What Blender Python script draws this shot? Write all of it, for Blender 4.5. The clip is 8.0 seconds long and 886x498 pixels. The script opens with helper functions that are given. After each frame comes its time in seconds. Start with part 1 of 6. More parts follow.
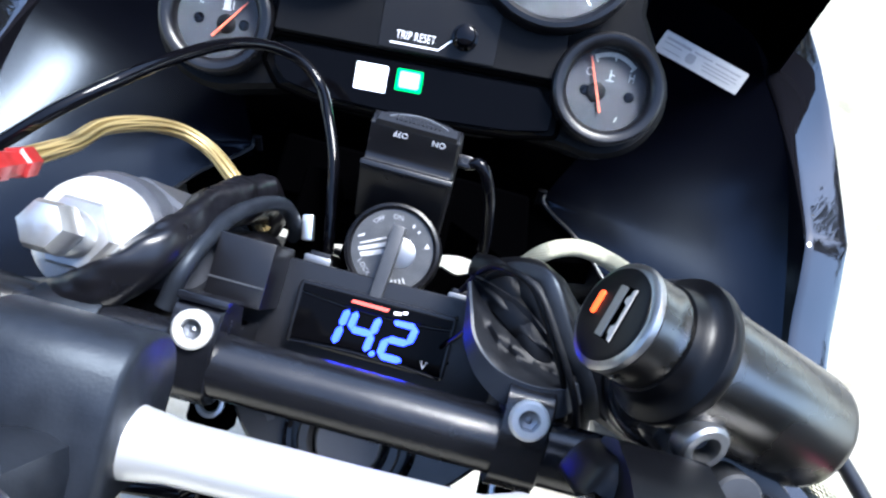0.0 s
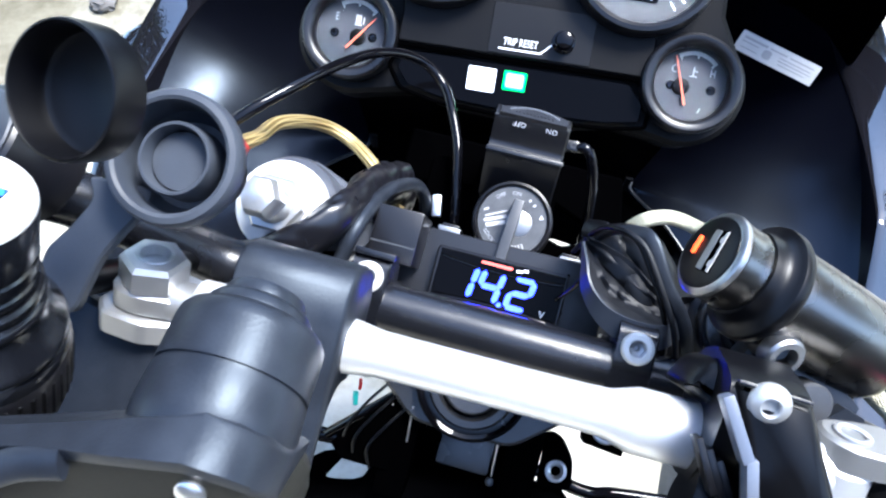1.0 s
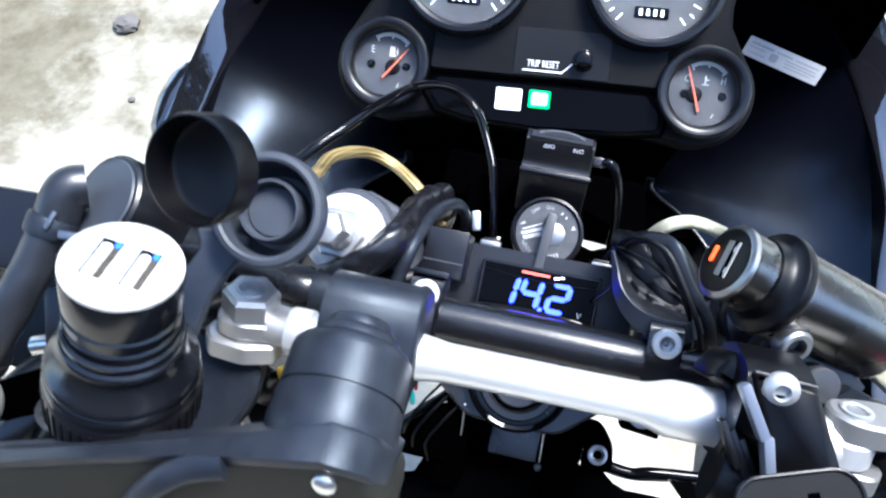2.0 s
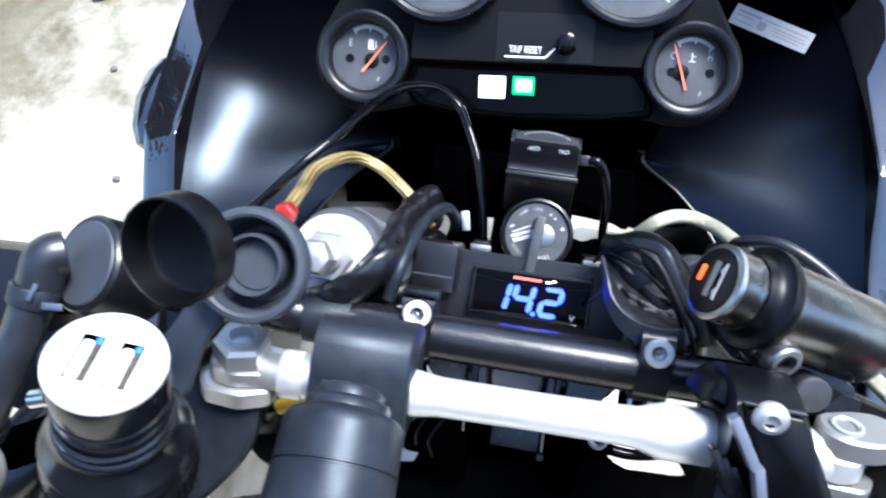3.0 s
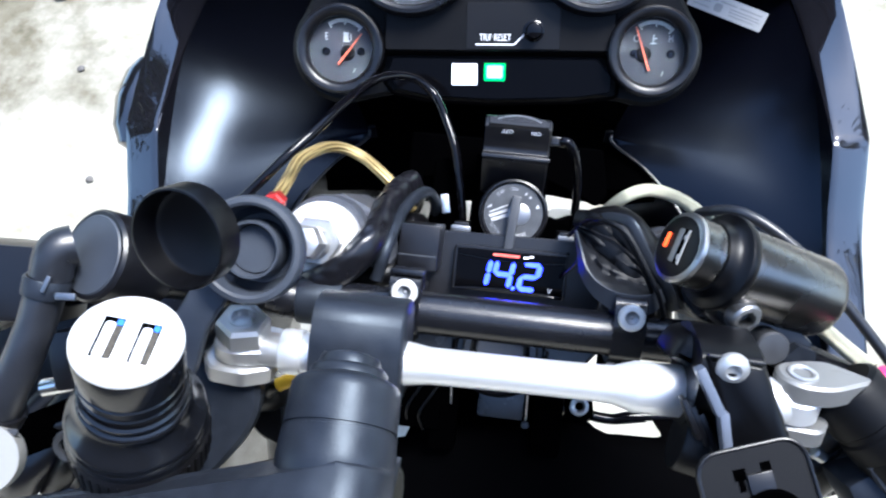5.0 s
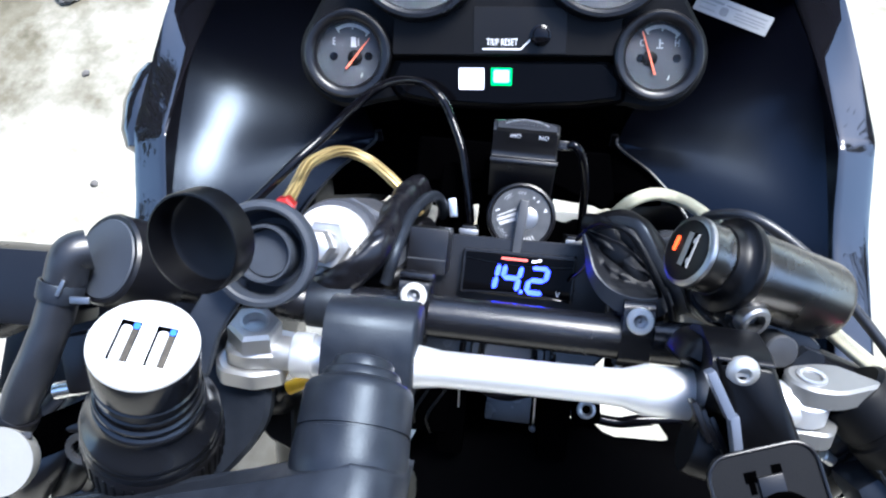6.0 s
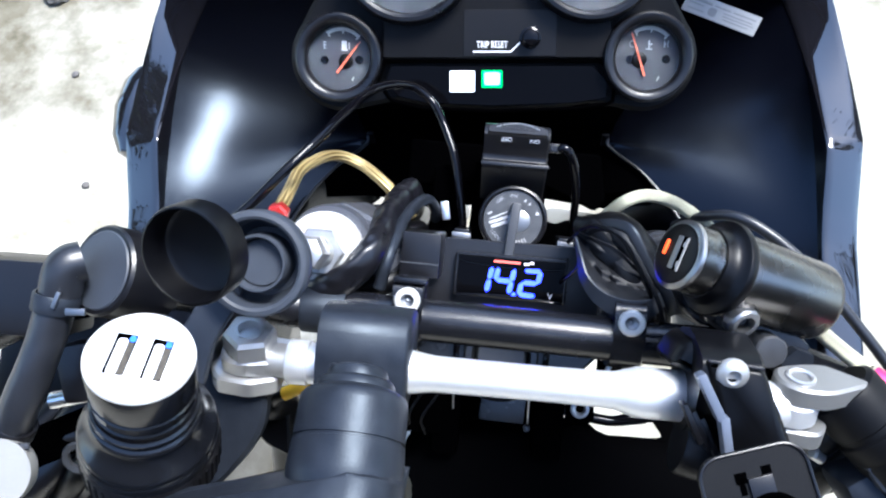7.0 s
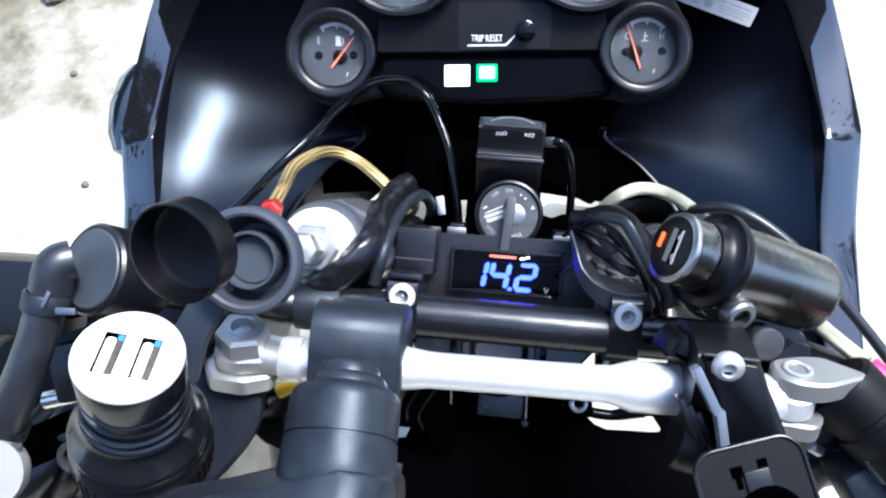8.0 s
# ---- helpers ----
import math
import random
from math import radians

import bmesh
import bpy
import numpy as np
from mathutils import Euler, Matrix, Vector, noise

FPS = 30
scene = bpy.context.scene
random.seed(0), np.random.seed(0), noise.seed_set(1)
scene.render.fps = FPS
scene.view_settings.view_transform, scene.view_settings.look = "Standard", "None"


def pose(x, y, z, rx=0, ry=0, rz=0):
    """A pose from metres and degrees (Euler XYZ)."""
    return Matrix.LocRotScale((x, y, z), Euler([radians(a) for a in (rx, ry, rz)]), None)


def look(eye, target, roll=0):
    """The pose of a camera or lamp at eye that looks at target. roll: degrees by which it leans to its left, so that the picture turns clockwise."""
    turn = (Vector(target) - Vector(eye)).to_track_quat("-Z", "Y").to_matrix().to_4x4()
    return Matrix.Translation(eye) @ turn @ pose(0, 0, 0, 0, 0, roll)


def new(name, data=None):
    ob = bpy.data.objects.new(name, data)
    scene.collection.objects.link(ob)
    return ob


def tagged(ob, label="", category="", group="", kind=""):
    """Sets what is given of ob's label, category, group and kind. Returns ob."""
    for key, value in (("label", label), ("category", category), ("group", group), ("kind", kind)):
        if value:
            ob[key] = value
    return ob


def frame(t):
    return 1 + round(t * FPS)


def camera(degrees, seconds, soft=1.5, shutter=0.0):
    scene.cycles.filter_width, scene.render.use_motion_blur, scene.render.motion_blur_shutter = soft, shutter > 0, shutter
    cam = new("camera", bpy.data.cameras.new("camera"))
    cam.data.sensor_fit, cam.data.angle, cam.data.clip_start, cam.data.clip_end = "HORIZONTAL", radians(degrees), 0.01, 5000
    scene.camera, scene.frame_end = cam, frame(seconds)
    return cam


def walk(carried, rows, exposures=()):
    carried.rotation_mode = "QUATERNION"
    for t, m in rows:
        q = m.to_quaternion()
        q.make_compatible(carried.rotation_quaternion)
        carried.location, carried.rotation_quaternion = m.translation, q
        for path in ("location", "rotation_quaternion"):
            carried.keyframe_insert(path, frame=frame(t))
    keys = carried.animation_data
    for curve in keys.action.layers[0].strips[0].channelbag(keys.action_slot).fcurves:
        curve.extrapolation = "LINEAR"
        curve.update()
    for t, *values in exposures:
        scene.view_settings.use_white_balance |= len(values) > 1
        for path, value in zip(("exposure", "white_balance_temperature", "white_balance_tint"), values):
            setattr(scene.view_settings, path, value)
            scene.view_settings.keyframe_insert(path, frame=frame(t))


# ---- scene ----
# the camera and its walk
cam = camera(61.0, 8.0, soft=2.2, shutter=0.5)
PATH = [
    (0, (0.0371, -0.0017, 1.3184), (0.0378, 0.2927, 0.9143), 10.88),
    (0.2, (0.0345, -0.0048, 1.3216), (0.0300, 0.2875, 0.9160), 9.71),
    (0.3, (0.0335, -0.0092, 1.3256), (0.0237, 0.2827, 0.9198), 8.72),
    (0.5, (0.0306, -0.0245, 1.3373), (0.0045, 0.2683, 0.9328), 6.13),
    (0.7, (0.0228, -0.0429, 1.3487), (-0.0143, 0.2485, 0.9440), 4.87),
    (0.8, (0.0202, -0.0484, 1.3518), (-0.0211, 0.2433, 0.9479), 4.03),
    (1, (0.0177, -0.0564, 1.3568), (-0.0252, 0.2340, 0.9520), 3.54),
    (1.2, (0.0151, -0.0643, 1.3623), (-0.0273, 0.2313, 0.9612), 3.37),
    (1.3, (0.0143, -0.0694, 1.3665), (-0.0289, 0.2233, 0.9634), 2.80),
    (1.5, (0.0158, -0.0783, 1.3699), (-0.0272, 0.2094, 0.9632), 2.47),
    (1.7, (0.0133, -0.0816, 1.3811), (-0.0367, 0.2082, 0.9768), 0.82),
    (2.8, (0.0026, -0.0379, 1.4197), (-0.0510, 0.2123, 0.9902), -6.31),
    (3, (0.0101, -0.0400, 1.4178), (-0.0427, 0.2090, 0.9875), -6.09),
    (3.1, (0.0179, -0.0401, 1.4167), (-0.0464, 0.2075, 0.9871), -8.07),
    (3.2, (0.0247, -0.0478, 1.4180), (-0.0450, 0.2008, 0.9899), -7.56),
    (3.3, (0.0267, -0.0523, 1.4197), (-0.0345, 0.1995, 0.9920), -5.97),
    (3.5, (0.0221, -0.0456, 1.4209), (-0.0034, 0.2049, 0.9889), 0.54),
    (3.6, (0.0275, -0.0507, 1.4247), (-0.0097, 0.2063, 0.9974), -2.48),
    (3.8, (0.0236, -0.0502, 1.4234), (-0.0146, 0.2046, 0.9949), -4.24),
    (4, (0.0218, -0.0511, 1.4266), (-0.0136, 0.1985, 0.9948), -4.72),
    (4.1, (0.0256, -0.0521, 1.4250), (0.0003, 0.1983, 0.9930), -2.48),
    (4.2, (0.0259, -0.0540, 1.4269), (0.0053, 0.1981, 0.9956), -1.86),
    (4.3, (0.0237, -0.0543, 1.4268), (0.0030, 0.1946, 0.9937), -2.58),
    (4.5, (0.0143, -0.0550, 1.4290), (-0.0108, 0.1924, 0.9952), -3.56),
    (4.7, (0.0106, -0.0557, 1.4324), (-0.0223, 0.1898, 0.9981), -4.54),
    (4.8, (0.0116, -0.0555, 1.4332), (-0.0208, 0.1892, 0.9984), -4.28),
    (5, (0.0087, -0.0546, 1.4349), (-0.0278, 0.1890, 0.9998), -5.55),
    (5.2, (0.0068, -0.0544, 1.4348), (-0.0330, 0.1875, 0.9990), -6.22),
    (6.3, (0.0054, -0.0559, 1.4376), (-0.0312, 0.1905, 1.0041), -5.55),
    (6.5, (0.0054, -0.0557, 1.4381), (-0.0297, 0.1882, 1.0030), -5.37),
    (6.8, (0.0063, -0.0548, 1.4402), (-0.0260, 0.1905, 1.0057), -5.09),
    (7, (0.0059, -0.0531, 1.4414), (-0.0278, 0.1903, 1.0059), -5.72),
    (7.2, (0.0065, -0.0535, 1.4406), (-0.0270, 0.1887, 1.0046), -6.00),
    (7.5, (0.0061, -0.0535, 1.4398), (-0.0297, 0.1861, 1.0025), -6.26),
    (7.8, (0.0082, -0.0529, 1.4393), (-0.0268, 0.1876, 1.0023), -6.29),
    (8, (0.0095, -0.0520, 1.4392), (-0.0254, 0.1887, 1.0024), -6.62),
]
EXPOSURES = [(0.0, 2.54, 5820, 9), (0.5, 2.82, 5820, 9), (1.0, 2.84, 5820, 9), (1.5, 2.66, 5820, 9), (3.0, 2.51, 5820, 9), (3.5, 2.70, 5820, 9), (4.0, 2.58, 5820, 9), (4.5, 2.50, 5820, 9), (5.0, 2.39, 5820, 9), (8.0, 2.40, 5820, 9)]
walk(cam, [(t, look(eye, target, roll)) for t, eye, target, roll in PATH], EXPOSURES)

# world, sun and exposure
world = bpy.data.worlds.new("sky")
scene.world = world
world.use_nodes = True
wn = world.node_tree
sky = wn.nodes.new("ShaderNodeTexSky")
sky.sky_type = "NISHITA"
sky.sun_disc = False
SUN_ELEVATION, SUN_TURN = 67.0, 66.0
sky.sun_elevation, sky.sun_rotation = radians(SUN_ELEVATION), radians(SUN_TURN)
sky.air_density, sky.dust_density, sky.ozone_density = 1.0, 1.2, 1.5
wn.links.new(sky.outputs[0], wn.nodes["Background"].inputs[0])
wn.nodes["Background"].inputs[1].default_value = 0.12
sun = new("sun", bpy.data.lights.new("sun", "SUN"))
sun.data.energy, sun.data.angle, sun.data.color = 2.4, radians(24), (1.0, 0.95, 0.88)
sa, se = radians(SUN_TURN), radians(SUN_ELEVATION)
sun.matrix_world = look((0, 0, 6), (-math.sin(sa) * math.cos(se), -math.cos(sa) * math.cos(se), 6 - math.sin(se)))


# ---- materials ----
def mat(name, base, rough=0.5, metal=0.0, vary=0.15, grain=900.0, blotch=30.0, bump=0.05, coat=0.0, rough_vary=0.1, tint=None, spec=0.5):
    """A surface with large blotches, fine grain in its relief, and uneven gloss."""
    m = bpy.data.materials.new(name)
    m.use_nodes = True
    nt = m.node_tree
    b = nt.nodes["Principled BSDF"]
    tc = nt.nodes.new("ShaderNodeTexCoord")
    big, fine = nt.nodes.new("ShaderNodeTexNoise"), nt.nodes.new("ShaderNodeTexNoise")
    big.inputs["Scale"].default_value, big.inputs["Detail"].default_value = blotch, 5
    fine.inputs["Scale"].default_value, fine.inputs["Detail"].default_value = grain, 3
    for n in (big, fine):
        nt.links.new(tc.outputs["Object"], n.inputs["Vector"])
    ramp = nt.nodes.new("ShaderNodeValToRGB")
    other = tint or tuple(c * (1 - vary) for c in base)
    ramp.color_ramp.elements[0].position, ramp.color_ramp.elements[1].position = 0.3, 0.7
    ramp.color_ramp.elements[0].color, ramp.color_ramp.elements[1].color = (*other, 1), (*base, 1)
    mixed = nt.nodes.new("ShaderNodeMath")
    mixed.operation = "MULTIPLY_ADD"
    mixed.inputs[1].default_value, mixed.inputs[2].default_value = 0.3, 0.0
    nt.links.new(fine.outputs["Fac"], mixed.inputs[0])
    add = nt.nodes.new("ShaderNodeMath")
    add.operation = "MULTIPLY_ADD"
    add.inputs[1].default_value = 0.7
    nt.links.new(big.outputs["Fac"], add.inputs[0])
    nt.links.new(mixed.outputs[0], add.inputs[2])
    nt.links.new(add.outputs[0], ramp.inputs["Fac"])
    nt.links.new(ramp.outputs["Color"], b.inputs["Base Color"])
    mr = nt.nodes.new("ShaderNodeMapRange")
    mr.inputs["To Min"].default_value, mr.inputs["To Max"].default_value = max(0.02, rough - rough_vary), min(1, rough + rough_vary)
    nt.links.new(big.outputs["Fac"], mr.inputs["Value"])
    nt.links.new(mr.outputs[0], b.inputs["Roughness"])
    b.inputs["Metallic"].default_value = metal
    b.inputs["Coat Weight"].default_value = coat
    b.inputs["Coat Roughness"].default_value = 0.02
    b.inputs["Specular IOR Level"].default_value = spec
    if bump:
        bp = nt.nodes.new("ShaderNodeBump")
        bp.inputs["Strength"].default_value, bp.inputs["Distance"].default_value = bump, 0.0004
        nt.links.new(fine.outputs["Fac"], bp.inputs["Height"])
        nt.links.new(bp.outputs[0], b.inputs["Normal"])
    return m


def glow(name, colour, strength):
    m = bpy.data.materials.new(name)
    m.use_nodes = True
    b = m.node_tree.nodes["Principled BSDF"]
    b.inputs["Base Color"].default_value = (*colour, 1)
    b.inputs["Emission Color"].default_value = (*colour, 1)
    b.inputs["Emission Strength"].default_value = strength
    return m


def braid(name, light, dark, metal, rough, strands=50.27, pitch=60.0):
    """Woven hose sleeve: two crossing sets of strands along the sweep's own coordinates."""
    m = mat(name, light, rough, metal, bump=0)
    nt = m.node_tree
    b = nt.nodes["Principled BSDF"]
    uv = nt.nodes.new("ShaderNodeUVMap")
    sep = nt.nodes.new("ShaderNodeSeparateXYZ")
    nt.links.new(uv.outputs[0], sep.inputs[0])
    waves = []
    for sign in (1, -1):
        along = nt.nodes.new("ShaderNodeMath")
        along.operation, along.inputs[1].default_value = "MULTIPLY", sign * pitch
        nt.links.new(sep.outputs[1], along.inputs[0])
        around = nt.nodes.new("ShaderNodeMath")
        around.operation, around.inputs[1].default_value = "MULTIPLY_ADD", strands
        nt.links.new(sep.outputs[0], around.inputs[0])
        nt.links.new(along.outputs[0], around.inputs[2])
        sine = nt.nodes.new("ShaderNodeMath")
        sine.operation = "SINE"
        nt.links.new(around.outputs[0], sine.inputs[0])
        waves.append(sine)
    top = nt.nodes.new("ShaderNodeMath")
    top.operation = "MAXIMUM"
    nt.links.new(waves[0].outputs[0], top.inputs[0])
    nt.links.new(waves[1].outputs[0], top.inputs[1])
    ramp = nt.nodes.new("ShaderNodeValToRGB")
    ramp.color_ramp.elements[0].position, ramp.color_ramp.elements[1].position = 0.1, 0.75
    ramp.color_ramp.elements[0].color, ramp.color_ramp.elements[1].color = (*dark, 1), (*light, 1)
    nt.links.new(top.outputs[0], ramp.inputs[0])
    nt.links.new(ramp.outputs[0], b.inputs["Base Color"])
    bp = nt.nodes.new("ShaderNodeBump")
    bp.inputs["Strength"].default_value, bp.inputs["Distance"].default_value = 0.6, 0.0006
    nt.links.new(top.outputs[0], bp.inputs["Height"])
    nt.links.new(bp.outputs[0], b.inputs["Normal"])
    return m


def glass(name, rough=0.02):
    m = bpy.data.materials.new(name)
    m.use_nodes = True
    b = m.node_tree.nodes["Principled BSDF"]
    b.inputs["Base Color"].default_value = (0.97, 0.98, 1, 1)
    b.inputs["Transmission Weight"].default_value = 1.0
    b.inputs["Roughness"].default_value, b.inputs["IOR"].default_value = rough, 1.02
    return m


PLASTIC = mat("black moulded plastic", (0.005, 0.005, 0.0065), 0.31, bump=0.08, grain=1800, blotch=60, vary=0.3, spec=0.4)
SATIN = mat("satin black cowl plastic", (0.001, 0.0012, 0.0026), 0.25, bump=0.08, grain=2200, blotch=12, vary=0.3, rough_vary=0.04, spec=0.31)
SATIN.node_tree.nodes["Principled BSDF"].inputs["Specular Tint"].default_value = (0.66, 0.80, 1.0, 1)
PALE = mat("pale grey-blue plastic", (0.085, 0.10, 0.135), 0.42, bump=0.08, grain=1200, blotch=60)
BRASSY = mat("dull brown contact strip", (0.085, 0.072, 0.052), 0.4, 0.3, vary=0.7, blotch=500, bump=0)
SLEEK = mat("sleek black rubber", (0.0045, 0.0050, 0.0068), 0.20, bump=0.05, grain=900, blotch=60, vary=0.3)
COLLAR = mat("grey-blue rubber", (0.033, 0.039, 0.051), 0.5, bump=0.1, grain=1200, blotch=70, vary=0.25, spec=0.4)
FOLD = mat("black folded rubber", (0.007, 0.0078, 0.0105), 0.5, bump=0.2, grain=300, blotch=120, vary=0.5, spec=0.25)
HOSE = mat("black hose rubber", (0.014, 0.0155, 0.020), 0.36, bump=0.1, grain=900, blotch=60, vary=0.4)
RUBBER = mat("dark rubber", (0.013, 0.0155, 0.0215), 0.42, bump=0.14, grain=1100, blotch=140, vary=0.45, rough_vary=0.14, spec=0.30)
RUBBER.node_tree.nodes["Principled BSDF"].inputs["Specular Tint"].default_value = (0.74, 0.86, 1.0, 1)
ANODISED = mat("black anodised metal", (0.006, 0.0065, 0.009), 0.25, 0.0, bump=0.12, grain=2500, blotch=50, vary=0.3)
PAINT = mat("gloss black paint", (0.006, 0.006, 0.008), 0.06, coat=1.0, bump=0.03, grain=60, blotch=8, rough_vary=0.03, spec=0.5)
PAINT.node_tree.nodes["Principled BSDF"].inputs["Coat IOR"].default_value = 1.6
GLOSS = mat("gloss black lens", (0.002, 0.002, 0.003), 0.05, bump=0, blotch=20, rough_vary=0.02, spec=0.22)
# VOID puts deep shade into the colour: almost no diffuse, no reflection
VOID = mat("near-black shaded depth", (0.0004, 0.0004, 0.0005), 0.75, bump=0.2, blotch=25, vary=0.4, spec=0.0)
ALU = mat("satin aluminium", (0.86, 0.87, 0.88), 0.40, 0.75, vary=0.08, bump=0.06, grain=3000, blotch=40)
CAST = mat("bead-blasted aluminium", (0.27, 0.275, 0.285), 0.42, 1.0, vary=0.15, bump=0.15, grain=2500, blotch=60)
ZINC = mat("zinc-plated steel", (0.56, 0.56, 0.56), 0.33, 0.82, vary=0.18, bump=0.1, grain=800, blotch=90)
# tank gloss left out; flat black stands for the dark rider it would mirror
TANK = mat("tank black with dark reflection built in", (0.001, 0.001, 0.0012), 0.3, bump=0.05, blotch=15, spec=0.0)
FACE = mat("bright plated face", (0.74, 0.735, 0.72), 0.38, 0.45, vary=0.04, bump=0.03, blotch=60)
BLASTED = mat("blasted pale aluminium", (0.21, 0.21, 0.205), 0.48, 0.6, vary=0.1, bump=0.15, grain=2600, blotch=60)
BARE = mat("satin bare aluminium", (0.50, 0.50, 0.495), 0.42, 0.78, vary=0.12, bump=0.1, grain=2500, blotch=60)
SCREW = mat("bright plated screw", (0.60, 0.59, 0.56), 0.36, 0.25, vary=0.12, bump=0.05, blotch=120)
CHROME = mat("polished chrome", (0.74, 0.74, 0.75), 0.22, 1.0, vary=0.05, bump=0.02, blotch=60, rough_vary=0.05)
WORNRING = mat("worn plated ring", (0.45, 0.44, 0.42), 0.34, 1.0, vary=0.25, bump=0.08, grain=900, blotch=120)
STAINLESS = mat("brushed dark stainless", (0.155, 0.148, 0.138), 0.27, 1.0, vary=0.12, bump=0.04, grain=1500, blotch=40)
GOLD = braid("gold braided sleeve", (0.55, 0.42, 0.19), (0.24, 0.17, 0.06), 0.6, 0.42)
SILVER = braid("steel braided sleeve", (0.46, 0.45, 0.34), (0.26, 0.25, 0.18), 0.5, 0.45, 125.66, 2400.0)
OLIVE = mat("dull olive-black plastic", (0.012, 0.012, 0.009), 0.6, bump=0.2, blotch=30, vary=0.3, spec=0.25)
TAPE = mat("shiny black tape", (0.005, 0.005, 0.007), 0.30, bump=0.05, grain=400, blotch=80)
SATINED = mat("satin nickel", (0.86, 0.87, 0.88), 0.34, 1.0, vary=0.05, bump=0.03, blotch=60)
ALLOY = mat("gloss black painted alloy", (0.022, 0.023, 0.026), 0.24, bump=0.2, grain=1800, blotch=60, vary=0.3)
YOKE = mat("satin grey cast yoke", (0.050, 0.054, 0.066), 0.42, bump=0.15, grain=2000, blotch=50, vary=0.3)
RED = mat("red anodised fitting", (0.45, 0.03, 0.03), 0.3, 0.5, vary=0.2, blotch=100)
PINK = mat("magenta anodised fitting", (0.75, 0.04, 0.16), 0.3, 0.5, vary=0.2, blotch=100)
DIAL = mat("grey dial face", (0.0135, 0.0165, 0.022), 0.6, bump=0.08, vary=0.15, blotch=60)
PANEL = mat("grained dash plastic", (0.0020, 0.0020, 0.0026), 0.5, bump=0.2, grain=2600, blotch=20, vary=0.25, spec=0.12)
TRIM = mat("smooth dash plate", (0.0055, 0.0055, 0.007), 0.36, bump=0.15, grain=2600, blotch=30)
SCALE = mat("pale worn scale print", (0.30, 0.305, 0.28), 0.55, bump=0, vary=0.2, blotch=300)
DIALINK = mat("faded dial print", (0.24, 0.25, 0.26), 0.55, bump=0, vary=0.25, blotch=400)
PLAQUE = mat("smooth dark dash plate", (0.0032, 0.0032, 0.0040), 0.42, bump=0.1, grain=2600, blotch=30, spec=0.2)
WHITE = mat("white print", (0.75, 0.76, 0.78), 0.5, bump=0, vary=0.08)
REDINK = mat("red print", (0.75, 0.05, 0.03), 0.5, bump=0, vary=0.1)
NEEDLE = mat("orange-red needle", (0.42, 0.085, 0.04), 0.45, bump=0, vary=0.08)
PAPER = mat("pale grey sticker", (0.30, 0.30, 0.295), 0.55, bump=0.05, vary=0.15, blotch=150)
INK = mat("faded grey print", (0.19, 0.19, 0.195), 0.6, bump=0, vary=0.2)
TEAL = mat("teal wire insulation", (0.02, 0.35, 0.33), 0.45, bump=0, vary=0.2)
IVORY = mat("ivory plastic", (0.21, 0.21, 0.20), 0.5, vary=0.12, blotch=60)
TAG = mat("yellow sleeve", (0.85, 0.50, 0.02), 0.5, vary=0.15, blotch=80)
BLUE = glow("blue segment", (0.008, 0.021, 1.0), 2.8)
MATT = mat("matt black phone cradle plastic", (0.0022, 0.0024, 0.0032), 0.5, bump=0.15, grain=1500, blotch=60, vary=0.3, spec=0.14)
LIDBLACK = mat("dull black lid plastic", (0.0016, 0.0017, 0.0024), 0.36, bump=0.08, grain=1500, blotch=60, spec=0.2)
AGED = mat("aged grey lock face", (0.05, 0.052, 0.056), 0.42, bump=0.25, grain=1300, blotch=160, vary=0.5)
GRIP = mat("worn grey key plastic", (0.035, 0.037, 0.042), 0.42, bump=0.1, grain=1200, blotch=120, vary=0.3)
PRINT = mat("worn white print", (0.36, 0.37, 0.39), 0.55, bump=0, vary=0.6, blotch=500)
LENS = mat("smoked black lens", (0.0015, 0.0015, 0.002), 0.06, bump=0, blotch=20, rough_vary=0.02, spec=0.05)
GREEN = glow("green lamp", (0.0, 0.50, 0.09), 0.2)
MINT = glow("pale green lamp core", (0.32, 1.0, 0.62), 0.2)
# weak white glow that imitates sky mirrored in the lamp strip
SKY_GLINT = glow("white sky reflection", (0.85, 0.92, 1.0), 0.15)
ORANGE = glow("orange diode", (1.0, 0.08, 0.012), 0.6)
PALEBLUE = glow("pale blue socket light", (0.015, 0.11, 0.6), 0.2)
GLASS = glass("dial glass")


